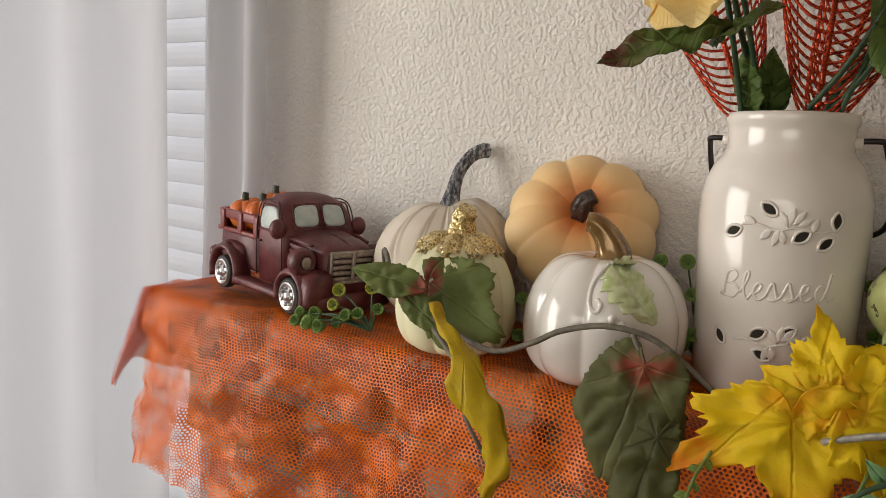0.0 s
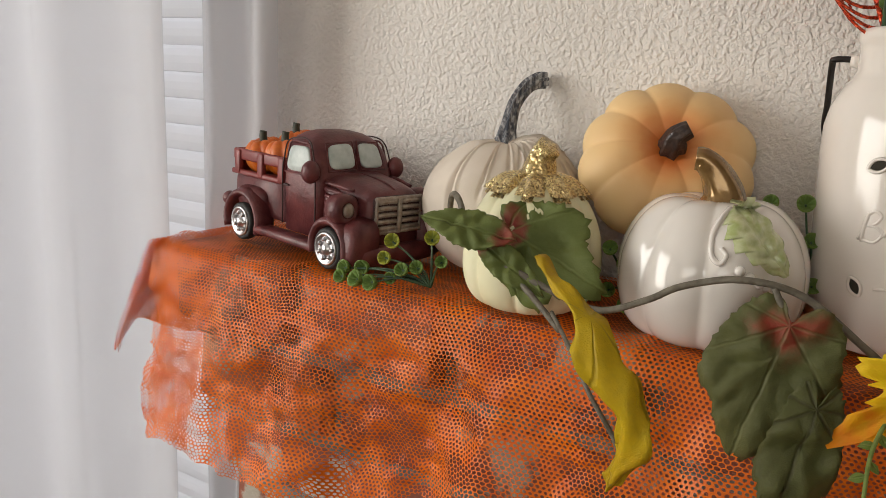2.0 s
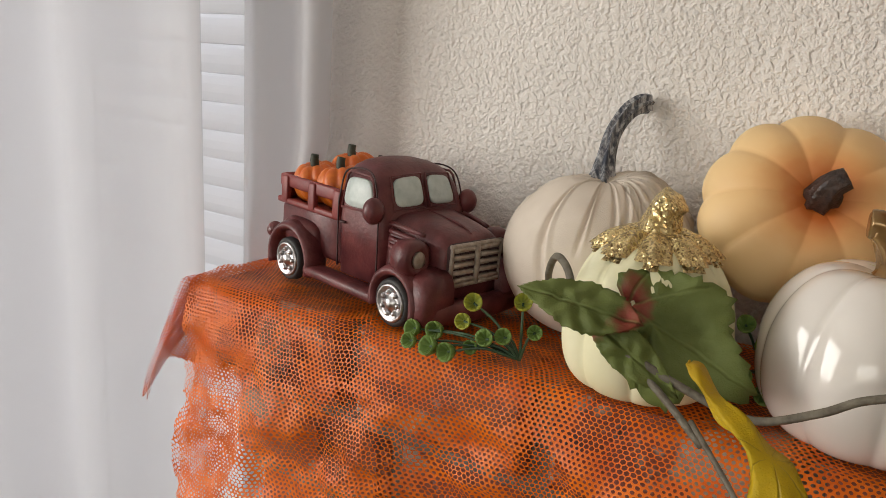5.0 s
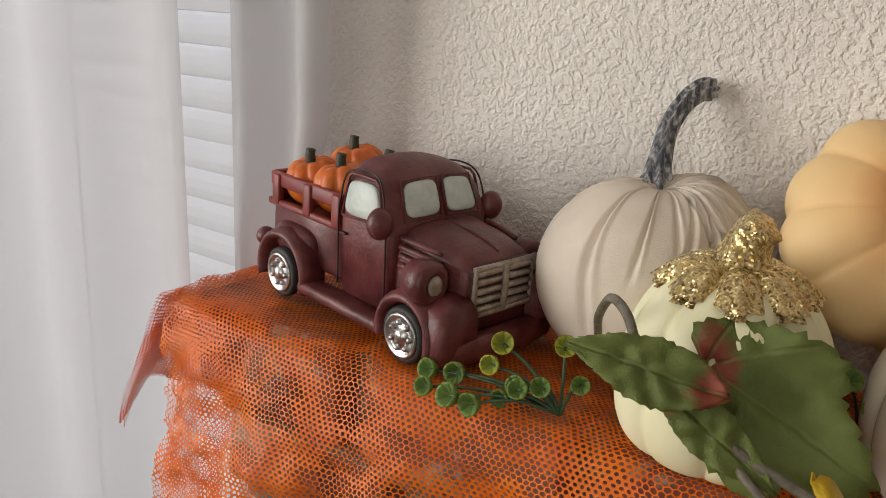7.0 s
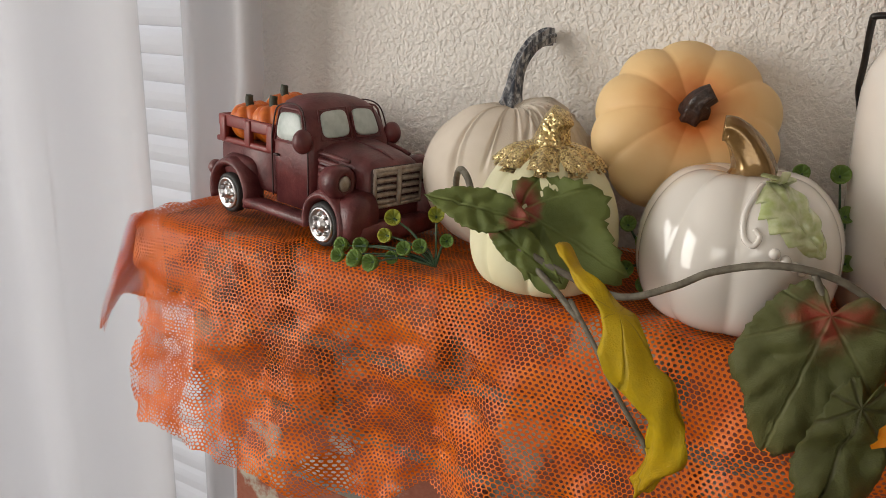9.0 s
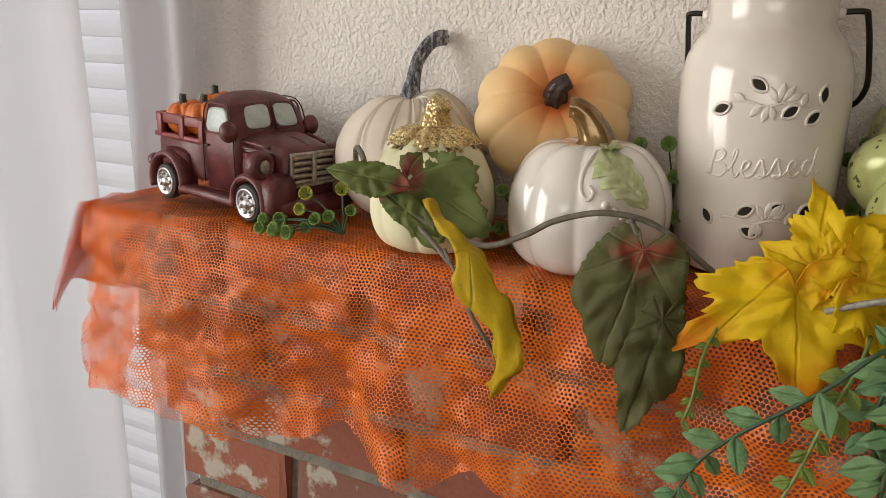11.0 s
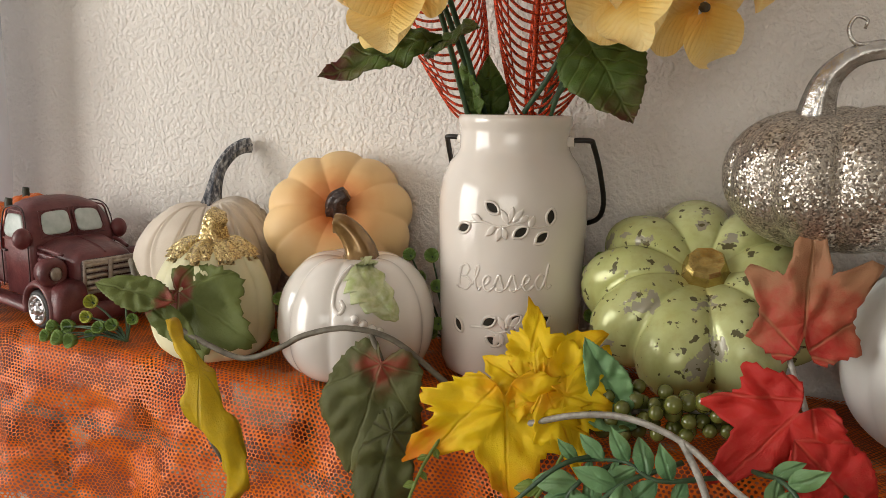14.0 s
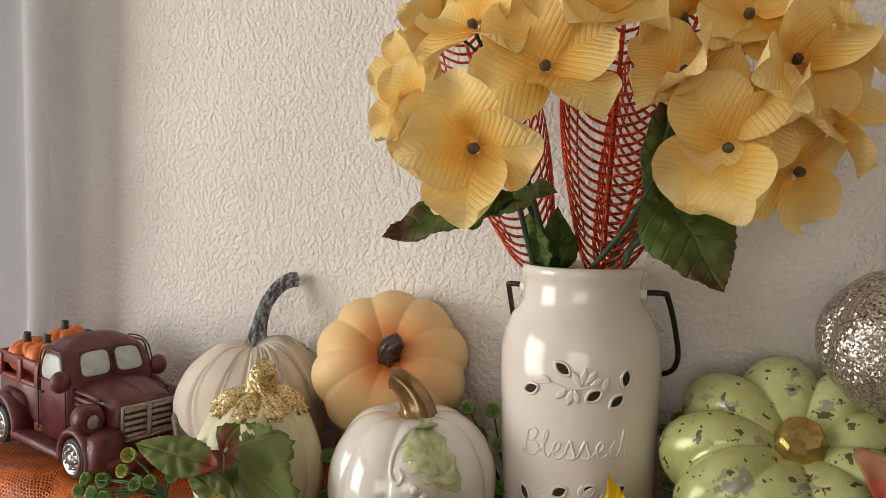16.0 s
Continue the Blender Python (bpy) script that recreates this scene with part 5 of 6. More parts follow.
def petal_mesh(seed):
    bm = bmesh.new()
    n, k = 9, 11
    grid = []
    for i in range(n):
        v = i / (n - 1)
        w = 0.0202 * (0.16 + 0.84 * math.sin(math.pi * min(1, 0.06 + 0.80 * v) ** 0.9) ** 0.75) * (1 if v < 0.9 else 0.80)
        row = []
        for j in range(k):
            u = 2 * j / (k - 1) - 1
            y = 0.036 * v * (1 - 0.10 * u * u * v)
            z = 0.010 * v * v * (1 - v * 0.9) + 0.0110 * u * u * v - 0.010 * max(0, v - 0.5) + 0.0007 * math.sin(u * 16) * v + 0.004 * noise.noise((u * 1.3 + seed, v * 2, seed))
            row.append(bm.verts.new((w * u, y, z)))
        grid.append(row)
    for a, b in zip(grid, grid[1:]):
        for j in range(k - 1):
            bm.faces.new((a[j], a[j + 1], b[j + 1], b[j]))
    me = bpy.data.meshes.new("petal")
    bmesh.ops.recalc_face_normals(bm, faces=bm.faces)
    bm.to_mesh(me)
    bm.free()
    me.materials.append(PETAL)
    me.polygons.foreach_set("use_smooth", [True] * len(me.polygons))
    return me


PETALS = [petal_mesh(s * 3.7) for s in range(4)]
HEART = lathe(bmesh.new(), [(0.0002, 0.004), (0.0020, 0.0035), (0.0026, 0.001), (0.0010, -0.002)], 10)
heart_me = bpy.data.meshes.new("heart")
HEART.to_mesh(heart_me)
HEART.free()
heart_me.materials.append(FLOWER_HEART)


def hydrangea(florets, stem_way, seed, label):
    """A head of four-petalled florets: (centre, facing, size, turn)."""
    rnd = random.Random(seed)
    th = thing("hydrangea_stem", MOUTH - Vector((0, 0, 0.13)), label, "artificial flower", "flowers in the jar")
    part("stalk", tube(bmesh.new(), stem_way, 0.0019, 0.0016, seg=8), STALK, th, at=HERE)
    for c, f, size, turn in florets:
        q = Vector(f).normalized().to_track_quat("Z", "Y").to_matrix().to_4x4()
        m = Matrix.Translation(c) @ q @ pose(0, 0, 0, 0, 0, turn)
        fl = part("floret", tube(bmesh.new(), [(0, 0, 0.001), (0, 0, -0.010), (0.002, 0.001, -0.024)], 0.0010, 0.0008, seg=6, n=3), STALK, th, at=m)
        piece("flower_heart", heart_me, fl)
        for k in range(4):
            p = piece("petal", PETALS[rnd.randrange(4)], fl)
            s = 0.9 * size * rnd.uniform(0.9, 1.12)
            p.matrix_basis = pose(0, 0, 0, 0, 0, 90 * k + rnd.uniform(-9, 9)) @ pose(0, 0.0016, 0.0004 * k, rnd.uniform(-26, 46), rnd.uniform(-28, 28), 0) @ Matrix.Scale(s, 4)
    return th


hl_ = hydrangea([
    ((-0.0945, 0.374, 1.586), (0.30, -0.92, -0.06), 1.03, 8), ((-0.134, 0.402, 1.606), (-0.35, -0.85, 0.25), 0.85, 40), ((-0.072, 0.396, 1.622), (0.45, -0.75, 0.35), 1.10, 20),
    ((-0.108, 0.402, 1.642), (-0.1, -0.72, 0.65), 1.0, 55), ((-0.148, 0.420, 1.622), (-0.7, -0.55, 0.35), 0.85, 10), ((-0.060, 0.420, 1.650), (0.5, -0.6, 0.6), 1.05, 60),
    ((-0.095, 0.430, 1.665), (0, -0.4, 0.9), 1.0, 30), ((-0.140, 0.440, 1.655), (-0.6, -0.3, 0.7), 0.9, 75), ((-0.120, 0.395, 1.582), (-0.5, -0.8, -0.2), 0.75, 33)],
    [MOUTH - Vector((0, 0, 0.12)), MOUTH + Vector((-0.010, -0.010, 0.0)), MOUTH + Vector((-0.018, -0.045, 0.045)), (-0.103, 0.430, 1.600)], 4, "hydrangea with cream-yellow cloth petals and serrated green leaves")
hr_ = hydrangea([
    ((0.0025, 0.421, 1.590), (0.28, -0.93, -0.08), 1.0, 32), ((0.0, 0.432, 1.606), (-0.25, -0.80, 0.45), 0.95, 12), ((-0.018, 0.440, 1.625), (-0.45, -0.75, 0.4), 1.0, 70), ((0.026, 0.436, 1.628), (0.5, -0.75, 0.35), 0.95, 25),
    ((0.006, 0.448, 1.650), (0.1, -0.6, 0.75), 1.0, 48), ((0.040, 0.455, 1.612), (0.85, -0.45, 0.15), 1.05, 5), ((0.030, 0.452, 1.582), (0.75, -0.6, -0.25), 1.0, 40), ((0.038, 0.468, 1.645), (0.75, -0.3, 0.6), 0.95, 80), ((-0.024, 0.465, 1.655), (-0.5, -0.4, 0.8), 0.95, 15)],
    [MOUTH - Vector((0, 0, 0.12)), MOUTH + Vector((0.016, -0.006, 0.0)), MOUTH + Vector((0.045, -0.030, 0.05)), (0.010, 0.460, 1.600)], 9, "hydrangea with golden cream cloth petals and large leaf")
leaf("leaf", "oval", (-0.096, 0.440, 1.566), (-0.153, 0.402, 1.549), (0.0, -0.75, 0.6), 0.030, LEAF_HYDRANGEA, hl_, seed=11, crease=0.10, tooth=0.03)
leaf("leaf", "oval", (-0.108, 0.450, 1.556), (-0.074, 0.412, 1.574), (0.2, -0.7, 0.6), 0.026, LEAF_HYDRANGEA, hl_, seed=12, crease=0.10)
leaf("leaf", "oval", (-0.098, 0.500, 1.522), (-0.100, 0.470, 1.560), (-0.3, -0.8, 0.3), 0.022, LEAF_HYDRANGEA, hl_, seed=13, crease=0.1)
leaf("leaf", "oval", (-0.032, 0.462, 1.575), (0.004, 0.438, 1.530), (0.25, -0.85, 0.35), 0.046, LEAF_HYDRANGEA, hr_, seed=14, crease=0.12, tooth=0.035)
leaf("leaf", "oval", (-0.036, 0.490, 1.556), (-0.030, 0.468, 1.625), (-0.1, -0.95, 0.1), 0.022, LEAF_HYDRANGEA, hr_, seed=15, crease=0.1)
leaf("leaf", "oval", (-0.094, 0.510, 1.520), (-0.086, 0.480, 1.556), (0.3, -0.9, 0.2), 0.024, LEAF_HYDRANGEA, hl_, seed=16, crease=0.1)
for i, (x, y, z) in enumerate(((-0.108, 0.440, 1.600), (-0.100, 0.432, 1.604), (-0.018, 0.456, 1.604), (-0.010, 0.462, 1.600), (-0.026, 0.464, 1.610))):
    o = MOUTH + Vector((-0.022 + 0.011 * i, -0.012 + 0.004 * (i % 2), -0.01))
    part("stalk", tube(bmesh.new(), [o - Vector((0, 0, 0.08)), o, (o + Vector((x, y, z))) / 2 + Vector((0.002, 0, 0)), (x, y, z)], 0.0016, seg=8), STALK, hl_ if i < 2 else hr_, at=HERE)


def feather(base, tip, facing, width, seed, label, bend=0.0):
    """Skeleton leaf: glitter spine with curved ribs and fine cross threads."""
    th = thing("glitter_feather", MOUTH - Vector((0, 0, 0.13)), label, "decorative spray", "flowers in the jar")
    base, tip = Vector(base), Vector(tip)
    L = (tip - base).length
    m = leaf_pose(base, tip, facing)
    sp = [(bend * math.sin(s * 2.2), L * s, 0.006 * math.sin(3 * s)) for s in [i / 10 for i in range(11)]]
    part("spine", tube(bmesh.new(), [(0, -0.03, 0)] + sp, 0.0019, 0.0009, seg=8, n=3), RED_GLITTER, th, at=m)
    for sgn in (-1, 1):
        rb2 = bmesh.new()
        ends = []
        for i in range(34):
            s = 0.03 + 0.93 * i / 33
            w = width / 2 * (math.sin(math.pi * min(1, s * 0.86 + 0.12)) ** 0.75)
            x0, y0 = bend * math.sin(s * 2.2), L * s
            pts = [(x0, y0, 0), (x0 + sgn * w * 0.4, y0 + 0.004, 0.002), (x0 + sgn * w * 0.8, y0 + 0.016, 0.0), (x0 + sgn * w, y0 + 0.030, -0.004)]
            tube(rb2, pts, 0.0010, 0.0007, seg=5, n=4)
            ends.append(pts[-1])
        for k in range(3):
            f = 1 - k * 0.16
            tube(rb2, [(x * f, y - k * 0.004, z) for x, y, z in ends], 0.0006, seg=4, n=1)
        part("rib_net", rb2, RED_GLITTER, th, at=m)
    return th


feather((-0.066, 0.502, 1.515), (-0.050, 0.462, 1.700), (0.10, -1, 0.1), 0.062, 1, "rust-red glitter skeleton leaf standing in the jar")
feather((-0.100, 0.506, 1.515), (-0.176, 0.520, 1.700), (0.05, -1, 0.1), 0.062, 2, "rust-red glitter skeleton leaf leaning outward")
feather((-0.070, 0.525, 1.515), (-0.010, 0.500, 1.700), (0.10, -1, 0.1), 0.060, 3, "rust-red glitter skeleton leaf behind the flowers")

# ---------------- garland of leaves ----------------
g1 = thing("leaf_garland", (-0.20, 0.41, TOP + 0.003), "artificial leaf garland with taupe stem winding before the pumpkins", "garland")
part("vine", tube(bmesh.new(), [(-0.314, 0.452, 1.398), (-0.307, 0.432, 1.414), (-0.298, 0.418, 1.427), (-0.288, 0.409, 1.426), (-0.279, 0.404, 1.414), (-0.262, 0.401, 1.401), (-0.226, 0.403, 1.387), (-0.202, 0.405, 1.382), (-0.180, 0.408, 1.391), (-0.165, 0.411, 1.400), (-0.140, 0.414, 1.407), (-0.114, 0.419, 1.403), (-0.088, 0.425, 1.384), (-0.074, 0.425, 1.374)], 0.0017, seg=10, ridges=3, rough=0.12), VINE, g1, at=HERE)
part("twig", tube(bmesh.new(), [(-0.288, 0.421, 1.414), (-0.268, 0.408, 1.402), (-0.238, 0.398, 1.386), (-0.216, 0.390, 1.372)], 0.0016, seg=8), VINE, g1, at=HERE)
part("twig", tube(bmesh.new(), [(-0.126, 0.416, 1.4055), (-0.121, 0.416, 1.396), (-0.118, 0.416, 1.389)], 0.0016, seg=8), VINE, g1, at=HERE)
leaf("leaf", "grape", (-0.262, 0.421, 1.411), (-0.207, 0.411, 1.392), (0.15, -0.92, 0.30), 0.062, LEAF_GREEN_RED, g1, "olive leaf with red heart", seed=21, tooth=0.035)
leaf("leaf", "oval", (-0.249, 0.402, 1.410), (-0.300, 0.388, 1.421), (0.05, -0.75, 0.60), 0.024, LEAF_GREEN_RED, g1, "olive leaf with red heart", seed=22, tooth=0.04)
leaf("leaf", "oval", (-0.272, 0.400, 1.410), (-0.230, 0.396, 1.386), (0.15, -0.8, 0.3), 0.018, LEAF_GREEN_RED, g1, "olive leaf with red heart", seed=23)
leaf("leaf", "grape", (-0.1175, 0.4145, 1.390), (-0.132, 0.398, 1.328), (0.12, -0.98, 0.15), 0.070, LEAF_DARK, g1, "dark olive leaf, red at its stalk", seed=24, tooth=0.02)
leaf("leaf", "grape", (-0.1005, 0.394, 1.362), (-0.111, 0.380, 1.302), (0.25, -0.95, 0.10), 0.036, LEAF_OLIVE, g1, "dark olive leaf", seed=25)
# the narrow twisted yellow leaf
yb = bmesh.new()
Y0 = Vector((-0.186, 0.347, 1.372))
path = spline([(-0.219, 0.366, 1.414), (-0.208, 0.358, 1.407), (-0.189, 0.349, 1.396), (-0.176, 0.343, 1.382), (-0.166, 0.342, 1.363), (-0.163, 0.345, 1.345), (-0.168, 0.349, 1.330), (-0.171, 0.352, 1.321)], 10)
rings = []
for i, q in enumerate(path):
    s = i / (len(path) - 1)
    base_w = 0.0010 + 0.0080 * math.sin(math.pi * min(1, s * 0.97) ** 1.15) ** 1.1
    left = base_w * (0.85 + 1.0 * math.exp(-((s - 0.42) / 0.10) ** 2) - 0.45 * math.exp(-((s - 0.61) / 0.06) ** 2) + 0.7 * math.exp(-((s - 0.90) / 0.07) ** 2) + 0.06 * math.sin(s * 71))
    right = base_w * (0.90 + 0.6 * math.exp(-((s - 0.78) / 0.12) ** 2) + 0.06 * math.sin(s * 63 + 1))
    tw = radians(8 + 40 * math.sin(s * 6.0 - 0.4))
    side = Vector((math.cos(tw), 0.7 * math.sin(tw), 0.22))
    rings.append([q - Y0 + side * (left if u < 0 else right) * u + Vector((0, -0.005 * (1 - u * u) + 0.0022 * math.sin(6 * u + 26 * s) * abs(u), 0.0015 * math.sin(40 * s) * u)) for u in (-1, -0.75, -0.5, -0.25, 0, 0.25, 0.5, 0.75, 1)])
ring_mesh(yb, rings, closed=False, cap=False)
thick(part("leaf", yb, LEAF_MUSTARD, g1, "narrow twisted yellow leaf", at=Matrix.Translation(Y0)), 0.0006)
part("twig", tube(bmesh.new(), [(-0.222, 0.392, 1.380), (-0.200, 0.366, 1.372), (-0.184, 0.349, 1.362), (-0.172, 0.349, 1.346), (-0.168, 0.353, 1.334)], 0.0011, seg=6), VINE, g1, at=HERE)
leaf("leaf", "maple", (-0.046, 0.412, 1.394), (-0.034, 0.388, 1.337), (0.14, -0.88, 0.42), 0.136, LEAF_YELLOW, g1, "yellow maple leaf flushed orange", seed=26, tooth=0.05, curl=0.20, crease=0.13)
leaf("leaf", "maple", (-0.036, 0.420, 1.390), (-0.002, 0.434, 1.419), (0.10, -0.80, 0.55), 0.096, LEAF_YELLOW, g1, "yellow maple leaf flushed orange", seed=27, curl=0.16, crease=0.13, tooth=0.05)
leaf("leaf", "maple", (-0.028, 0.416, 1.387), (-0.064, 0.424, 1.402), (0.0, -0.80, 0.60), 0.074, LEAF_YELLOW, g1, "yellow maple leaf flushed orange", seed=29, curl=0.16, crease=0.13, tooth=0.05)
leaf("leaf", "maple", (-0.026, 0.414, 1.392), (0.020, 0.424, 1.382), (0.15, -0.80, 0.55), 0.090, LEAF_YELLOW, g1, "yellow maple leaf flushed orange", seed=28, curl=0.18, crease=0.13, tooth=0.05)

g2 = thing("leaf_garland", (0.06, 0.41, TOP + 0.003), "artificial autumn leaf garland with pale stems and red leaves", "garland")
part("vine", tube(bmesh.new(), [(-0.030, 0.405, 1.376), (-0.006, 0.400, 1.387), (0.019, 0.396, 1.392), (0.046, 0.388, 1.388), (0.071, 0.378, 1.374), (0.10, 0.372, 1.364)], 0.0015, seg=10, ridges=3, rough=0.2), VINE_PALE, g2, at=HERE)
part("twig", tube(bmesh.new(), [(0.044, 0.388, 1.389), (0.054, 0.383, 1.374), (0.065, 0.375, 1.350)], 0.0017, seg=8), VINE_PALE, g2, at=HERE)
part("twig", tube(bmesh.new(), [(0.086, 0.452, 1.416), (0.092, 0.440, 1.404), (0.100, 0.425, 1.385)], 0.0015, seg=8), VINE_PALE, g2, at=HERE)
leaf("leaf", "grape", (0.066, 0.374, 1.349), (0.070, 0.348, 1.276), (0.05, -0.95, 0.30), 0.122, LEAF_LIME, g2, "lime-green leaf with red heart", seed=31, curl=0.16, crease=0.15, tooth=0.02)
leaf("leaf", "maple", (0.095, 0.412, 1.409), (0.060, 0.398, 1.364), (0.05, -0.93, 0.35), 0.088, LEAF_RED, g2, "deep red maple leaf", seed=32)
leaf("leaf", "maple", (0.092, 0.452, 1.418), (0.091, 0.458, 1.488), (0.0, -0.95, 0.25), 0.078, LEAF_RUST, g2, "rust-brown and red maple leaf", seed=33)
leaf("leaf", "oval", (0.090, 0.405, 1.392), (0.125, 0.392, 1.366), (0.1, -0.9, 0.4), 0.036, LEAF_RED, g2, "deep red leaf", seed=34)
leaf("leaf", "oval", (0.110, 0.400, 1.366), (0.150, 0.372, 1.345), (0.1, -0.8, 0.5), 0.034, LEAF_RUST, g2, "rust leaf", seed=35)

# ---------------- berries ----------------
berries = thing("berry_cluster", (0.035, 0.437, TOP + 0.003), "olive-green glossy berry spray lying before the pumpkin", "berries")
part("twig", tube(bmesh.new(), [(-0.012, 0.428, 1.374), (0.02, 0.432, 1.382), (0.05, 0.434, 1.387), (0.075, 0.438, 1.386)], 0.0013, seg=8), VINE, berries, at=HERE)
sb = bmesh.new()
bmesh.ops.create_uvsphere(sb, u_segments=14, v_segments=10, radius=0.0046)
first = part("berry", sb, BERRY, berries, at=Matrix.Translation((0.05, 0.431, 1.392)))
rnd = random.Random(5)
spots = []
tries = 0
while len(spots) < 64 and tries < 4000:
    tries += 1
    s = rnd.random()
    c = Vector((-0.008 + 0.080 * s, 0.430 + 0.006 * s, 1.377 + 0.012 * s)) + Vector((rnd.gauss(0, 0.004), rnd.uniform(-0.011, 0.009), rnd.uniform(-0.009, 0.010)))
    if c.z > TOP + 0.008 and all((c - o).length > 0.0076 for o in spots):
        spots.append(c)
        piece("berry", first.data, berries, at=Matrix.Translation(c) @ Matrix.Scale(rnd.uniform(0.78, 1.06), 4))


# ---------------- fern sprays ----------------
def leaflet_mesh(name, material, length, width, seed, curl=0.25):
    bm = leaf_bm("oval", length, width, seed, curl, 0.12, rings=4, seg=18, tooth=0.0)
    me = bpy.data.meshes.new(name)
    bm.to_mesh(me)
    bm.free()
    me.materials.append(material)
    me.polygons.foreach_set("use_smooth", [True] * len(me.polygons))
    return me


FERNS = [leaflet_mesh("leaflet", FERN, 0.020, 0.0108, s) for s in range(3)]
LIGHTS = [leaflet_mesh("leaflet", FERN_LIGHT, 0.013, 0.008, s + 5) for s in range(3)]


def spray(way, count, meshes, seed, label, scale=1.0, spread=62, start=0.18):
    rnd = random.Random(seed)
    p = spline(way, 8)
    th = thing("fern_spray", way[0], label, "artificial greenery", "greenery sprays")
    part("stem", tube(bmesh.new(), way, 0.0013 if meshes is FERNS else 0.0010, 0.0007, seg=7), STALK if meshes is FERNS else STALK_LIGHT, th, at=HERE)
    for i in range(count):
        s = start + (1 - start) * i / (count - 1)
        k = min(len(p) - 2, int(s * (len(p) - 1)))
        q, d = p[k], (p[k + 1] - p[k]).normalized()
        face = Vector((rnd.uniform(-0.4, 0.4), -1, rnd.uniform(0.0, 0.7)))
        side = d.cross(face).normalized() * (1 if i % 2 else -1)
        a = radians(spread + rnd.uniform(-16, 16))
        out = d * math.cos(a) + side * math.sin(a) + Vector((0, rnd.uniform(-0.35, 0.1), -0.18))
        m = leaf_pose(q, q + out, face)
        piece("leaflet", meshes[rnd.randrange(3)], th, at=m @ Matrix.Scale(scale * rnd.uniform(0.75, 1.15) * (1 - 0.35 * s), 4))
    return th


FL = "dark green plastic fern spray hanging over the cloth"
spray([(0.010, 0.392, 1.374), (-0.007, 0.374, 1.372), (-0.027, 0.366, 1.352), (-0.066, 0.362, 1.316), (-0.080, 0.360, 1.290), (-0.092, 0.358, 1.258)], 17, FERNS, 1, FL, 1.05, start=0.40)
spray([(0.045, 0.395, 1.376), (0.020, 0.374, 1.368), (0.004, 0.366, 1.344), (0.001, 0.362, 1.309), (-0.004, 0.360, 1.270), (-0.016, 0.358, 1.235)], 24, FERNS, 2, FL, 1.1)
spray([(0.020, 0.395, 1.372), (0.000, 0.376, 1.362), (-0.004, 0.374, 1.330), (0.020, 0.372, 1.290), (0.030, 0.370, 1.240)], 20, FERNS, 3, FL, 1.05)
spray([(0.060, 0.395, 1.372), (0.036, 0.380, 1.372), (0.020, 0.384, 1.376), (-0.004, 0.386, 1.370)], 10, FERNS, 4, FL, 1.0)
spray([(-0.010, 0.404, 1.368), (-0.014, 0.384, 1.358), (-0.024, 0.362, 1.340), (-0.032, 0.358, 1.312), (-0.046, 0.356, 1.274), (-0.054, 0.355, 1.245)], 18, LIGHTS, 5, "yellow-green leaflet spray hanging over the cloth", 1.05)
spray([(-0.074, 0.402, 1.364), (-0.078, 0.384, 1.352), (-0.078, 0.362, 1.338), (-0.081, 0.360, 1.326)], 9, LIGHTS, 6, "small yellow-green leaflet spray beside the dark leaf", 0.62)
spray([(0.110, 0.400, 1.374), (0.128, 0.376, 1.366), (0.134, 0.366, 1.330), (0.138, 0.362, 1.280)], 16, FERNS, 7, FL, 1.1)
spray([(0.075, 0.405, 1.374), (0.090, 0.384, 1.378), (0.108, 0.370, 1.352), (0.112, 0.366, 1.310)], 14, FERNS, 8, FL, 1.0)
leaf_g = thing("fern_spray", (-0.005, 0.435, TOP + 0.003), "broad dark green plastic leaf beside the green pumpkin", "artificial greenery", "greenery sprays")
leaf("leaf", "oval", (0.014, 0.428, 1.378), (-0.008, 0.424, 1.418), (0.25, -0.9, 0.3), 0.022, FERN, leaf_g, seed=41, crease=0.15)
leaf("leaf", "oval", (0.020, 0.425, 1.376), (-0.014, 0.418, 1.384), (0.1, -0.7, 0.7), 0.016, FERN, leaf_g, seed=42, crease=0.15)


# ---------------- waxy bud sprigs ----------------
def cup_mesh(name, material):
    bm = lathe(bmesh.new(), [(0.0002, -0.0045), (0.0030, -0.0030), (0.0047, 0.0002), (0.0050, 0.0030), (0.0040, 0.0022), (0.0025, 0.0002), (0.0002, -0.0012)], 18)
    me = bpy.data.meshes.new(name)
    bm.to_mesh(me)
    bm.free()
    me.materials.append(material)
    me.polygons.foreach_set("use_smooth", [True] * len(me.polygons))
    return me


CUP, CUP_Y = cup_mesh("bud", BUD), cup_mesh("bud", BUD_TIP)


def sprig(root, ends, seed, label):
    rnd = random.Random(seed)
    th = thing("bud_sprig", root, label, "artificial greenery", "greenery sprays")
    root = Vector(root) + Vector((0, 0, 0.004))
    for x, y, z, s, yellow in ends:
        e = Vector((x, y, z))
        part("stem", tube(bmesh.new(), [root, root.lerp(e, 0.5) + Vector((0, 0, 0.004)), e], 0.0008, 0.0006, seg=6, n=4), STALK, th, at=HERE)
        d = 0.35 * (e - root).normalized() + Vector((rnd.uniform(0.0, 0.6), -0.9, rnd.uniform(0.0, 0.6)))
        piece("bud", CUP_Y if yellow else CUP, th, at=Matrix.Translation(e) @ d.to_track_quat("Z", "Y").to_matrix().to_4x4() @ Matrix.Scale(s * 0.98, 4))
    return th


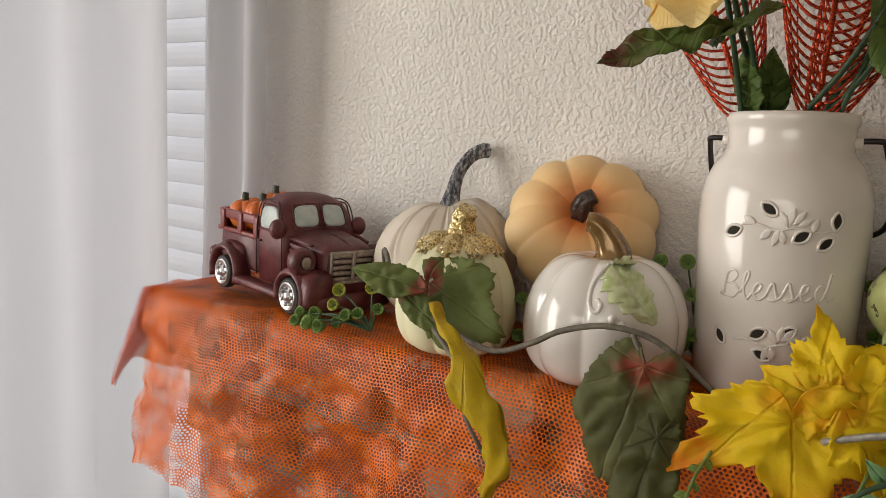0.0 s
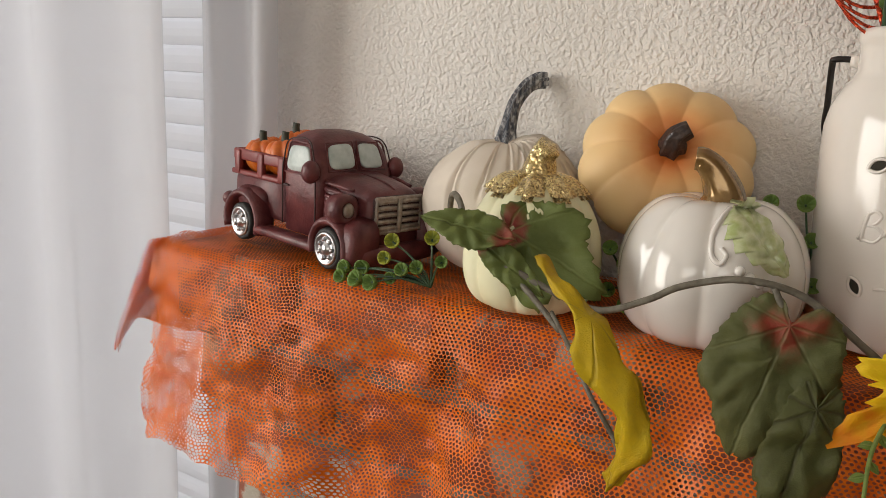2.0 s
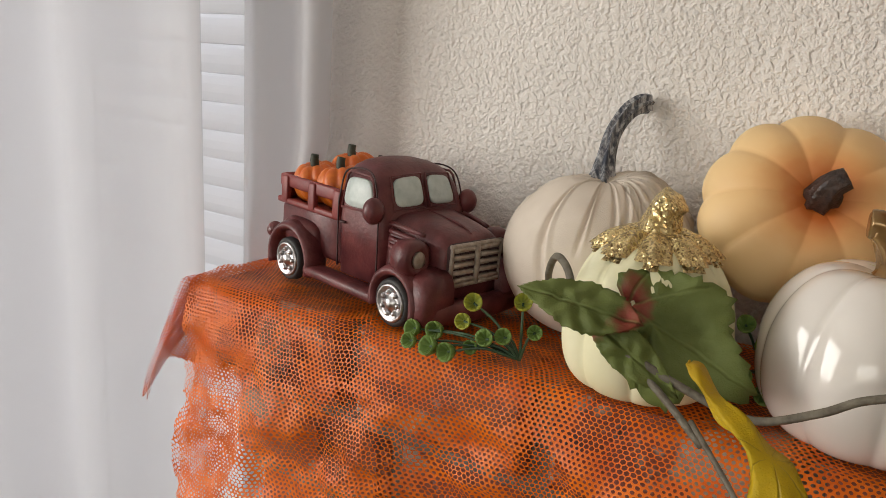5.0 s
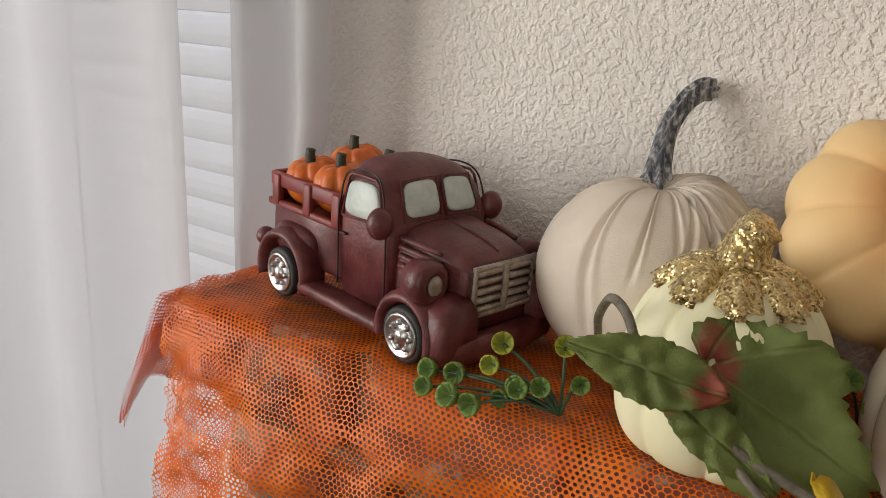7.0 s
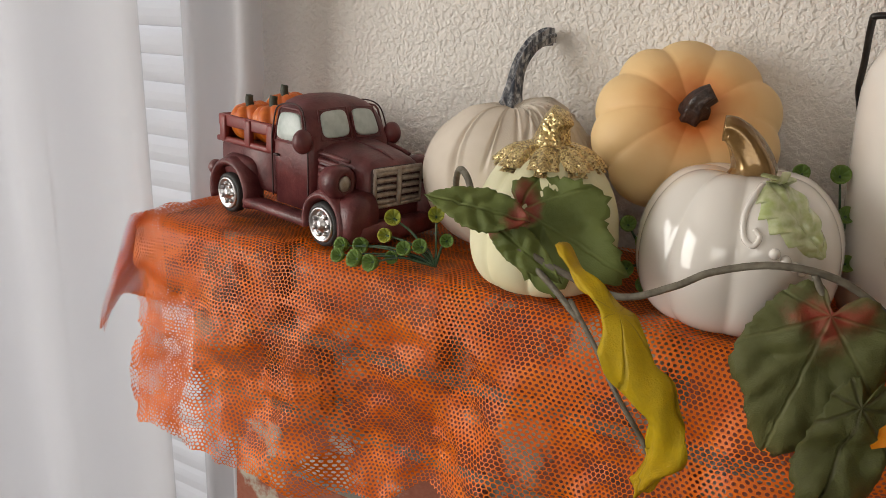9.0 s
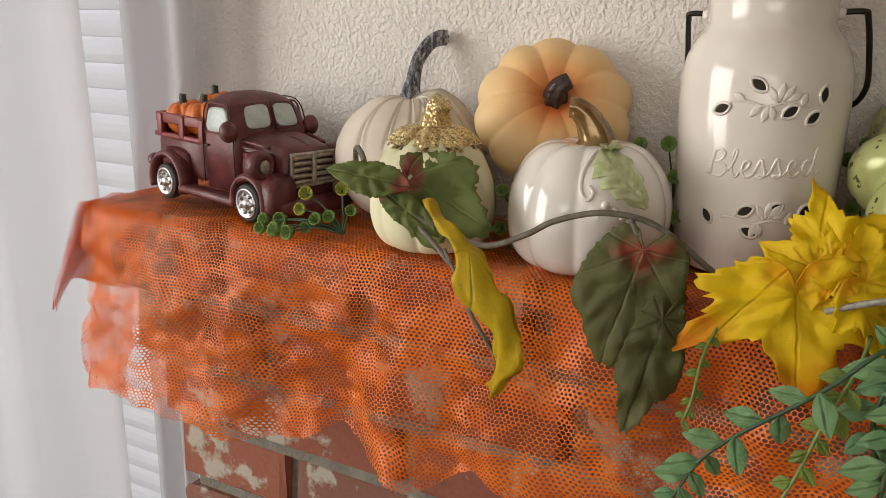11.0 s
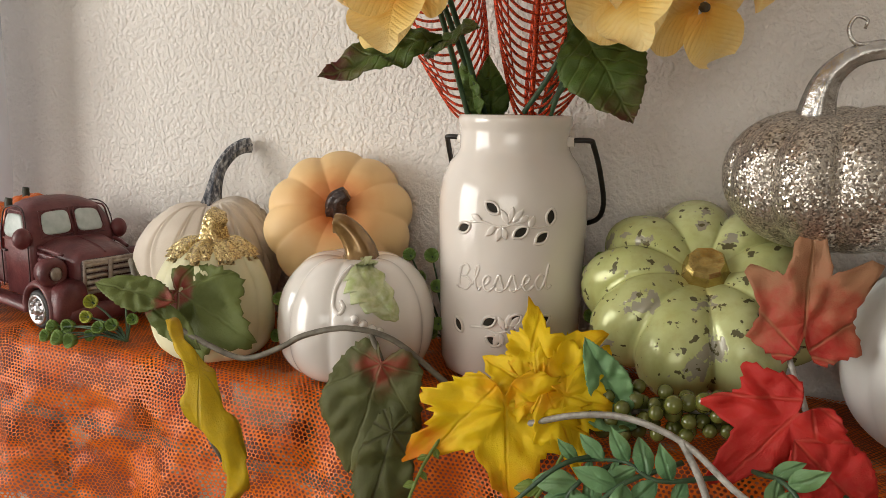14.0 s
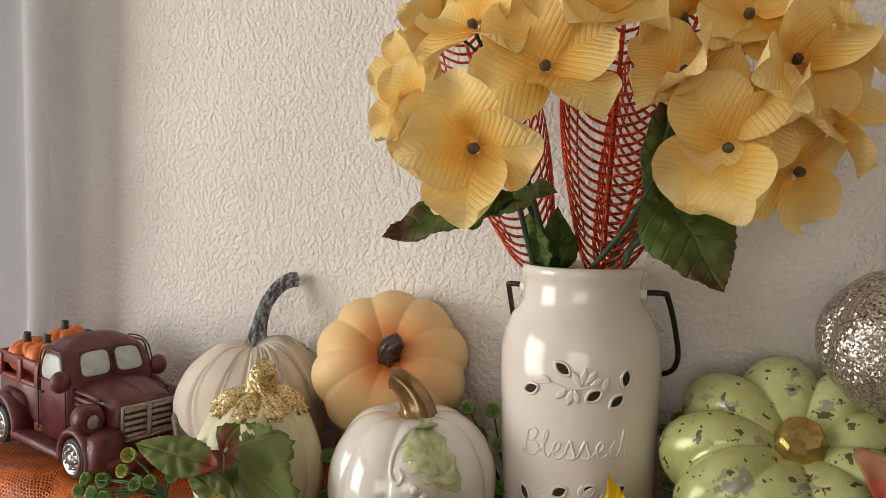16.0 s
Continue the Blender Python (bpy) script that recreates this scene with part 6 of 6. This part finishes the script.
SG = "sprig of waxy green cup-shaped buds on the cloth"
sprig((-0.318, 0.432, TOP + 0.003), [(-0.381, 0.428, 1.369, 1.0, 0), (-0.376, 0.418, 1.366, 0.9, 0), (-0.368, 0.430, 1.371, 1.05, 0), (-0.362, 0.416, 1.367, 1.1, 0), (-0.351, 0.416, 1.367, 1.05, 0), (-0.346, 0.430, 1.391, 1.0, 1),
      (-0.320, 0.434, 1.396, 0.95, 1), (-0.351, 0.430, 1.380, 0.9, 1), (-0.334, 0.424, 1.376, 0.9, 0), (-0.338, 0.430, 1.374, 0.9, 0), (-0.342, 0.424, 1.370, 0.8, 0), (-0.326, 0.428, 1.378, 0.9, 0), (-0.310, 0.430, 1.384, 0.8, 0)], 3, SG)
sprig((-0.120, 0.520, TOP + 0.003), [(-0.146, 0.510, 1.432, 0.9, 0), (-0.128, 0.505, 1.434, 1.0, 0), (-0.136, 0.505, 1.418, 1.0, 0), (-0.122, 0.500, 1.415, 0.9, 0), (-0.130, 0.500, 1.400, 1.0, 0), (-0.118, 0.495, 1.392, 0.9, 0), (-0.135, 0.500, 1.408, 0.8, 0), (-0.124, 0.498, 1.384, 1.0, 0)], 4, "sprig of dark green buds behind the ceramic pumpkin")
sprig((-0.215, 0.490, TOP + 0.003), [(-0.222, 0.470, 1.400, 0.9, 0), (-0.212, 0.468, 1.392, 1.0, 0), (-0.206, 0.470, 1.380, 1.0, 0), (-0.218, 0.462, 1.378, 0.9, 0), (-0.209, 0.466, 1.370, 1.0, 0)], 5, "sprig of dark green buds between two pumpkins")
sprig((-0.010, 0.530, TOP + 0.003), [(-0.030, 0.530, 1.430, 0.9, 0), (-0.022, 0.525, 1.440, 0.9, 0), (-0.018, 0.520, 1.420, 1.0, 0), (-0.024, 0.515, 1.405, 0.9, 0), (-0.014, 0.512, 1.395, 0.9, 0)], 6, "sprig of dark green buds beside the jar")

# ---------------- brick chimney breast: mortar core and single bricks ----------------
fire = thing("fireplace", (0.2, 0.53, 0), "old red brick chimney breast with stepped brick mantel", "fireplace", kind="structure")
COURSE, JOINT = 0.0727, 0.012
FRONT = [0.437, 0.456, 0.482, 0.498]
STARTS = [(-0.4330, 0.1265), (-0.4120, 0.2530), (-0.2970, 0.2530), (-0.4230, 0.2530)]
core = bmesh.new()
z = TOP
BX1 = 1.05
for i in range(19):
    f = FRONT[min(i, 3)]
    z1 = max(0.0, z - COURSE)
    box(core, (LEFT + 0.012, f + 0.009, z1), (BX1 - 0.012, WALL - 0.001, z - (0.006 if i == 0 else 0)))
    z -= COURSE
part("mortar", core, MORTAR, fire, "rough grey mortar", at=HERE, smooth=False)


def brick_mesh(lx, ly, lz, seed):
    rnd = random.Random(seed)
    bm = boxes(((-lx / 2, -ly / 2, -lz / 2), (lx / 2, ly / 2, lz / 2)), bevel=0.006)
    for v in bm.verts:
        v.co += Vector((rnd.uniform(-1, 1), rnd.uniform(-1, 1), rnd.uniform(-1, 1))) * 0.0018
    me = bpy.data.meshes.new("brick")
    bmesh.ops.recalc_face_normals(bm, faces=bm.faces)
    bm.to_mesh(me)
    bm.free()
    me.materials.append(BRICK)
    return me


shared = {}
rnd = random.Random(12)
for i in range(18):
    zt = TOP - i * COURSE
    f = FRONT[min(i, 3)]
    first_joint, step = STARTS[i] if i < 4 else STARTS[2 + i % 2]
    joints = [LEFT - JOINT / 2]
    x = first_joint
    while x - step > LEFT + 0.05:
        x -= step
    while x < BX1:
        joints.append(x)
        x += step
    for a, b in zip(joints, joints[1:]):
        lx = round(b - a - JOINT, 3)
        key = (lx, i % 3, rnd.randrange(3))
        depth = WALL - f - 0.006
        if (key, f) not in shared:
            shared[key, f] = brick_mesh(lx, depth, COURSE - JOINT, len(shared))
        piece("brick", shared[key, f], fire, at=pose((a + b) / 2, f + depth / 2 + rnd.uniform(-0.002, 0.002), zt - (COURSE - JOINT) / 2 - 0.001, 0, 0, rnd.uniform(-0.4, 0.4)))
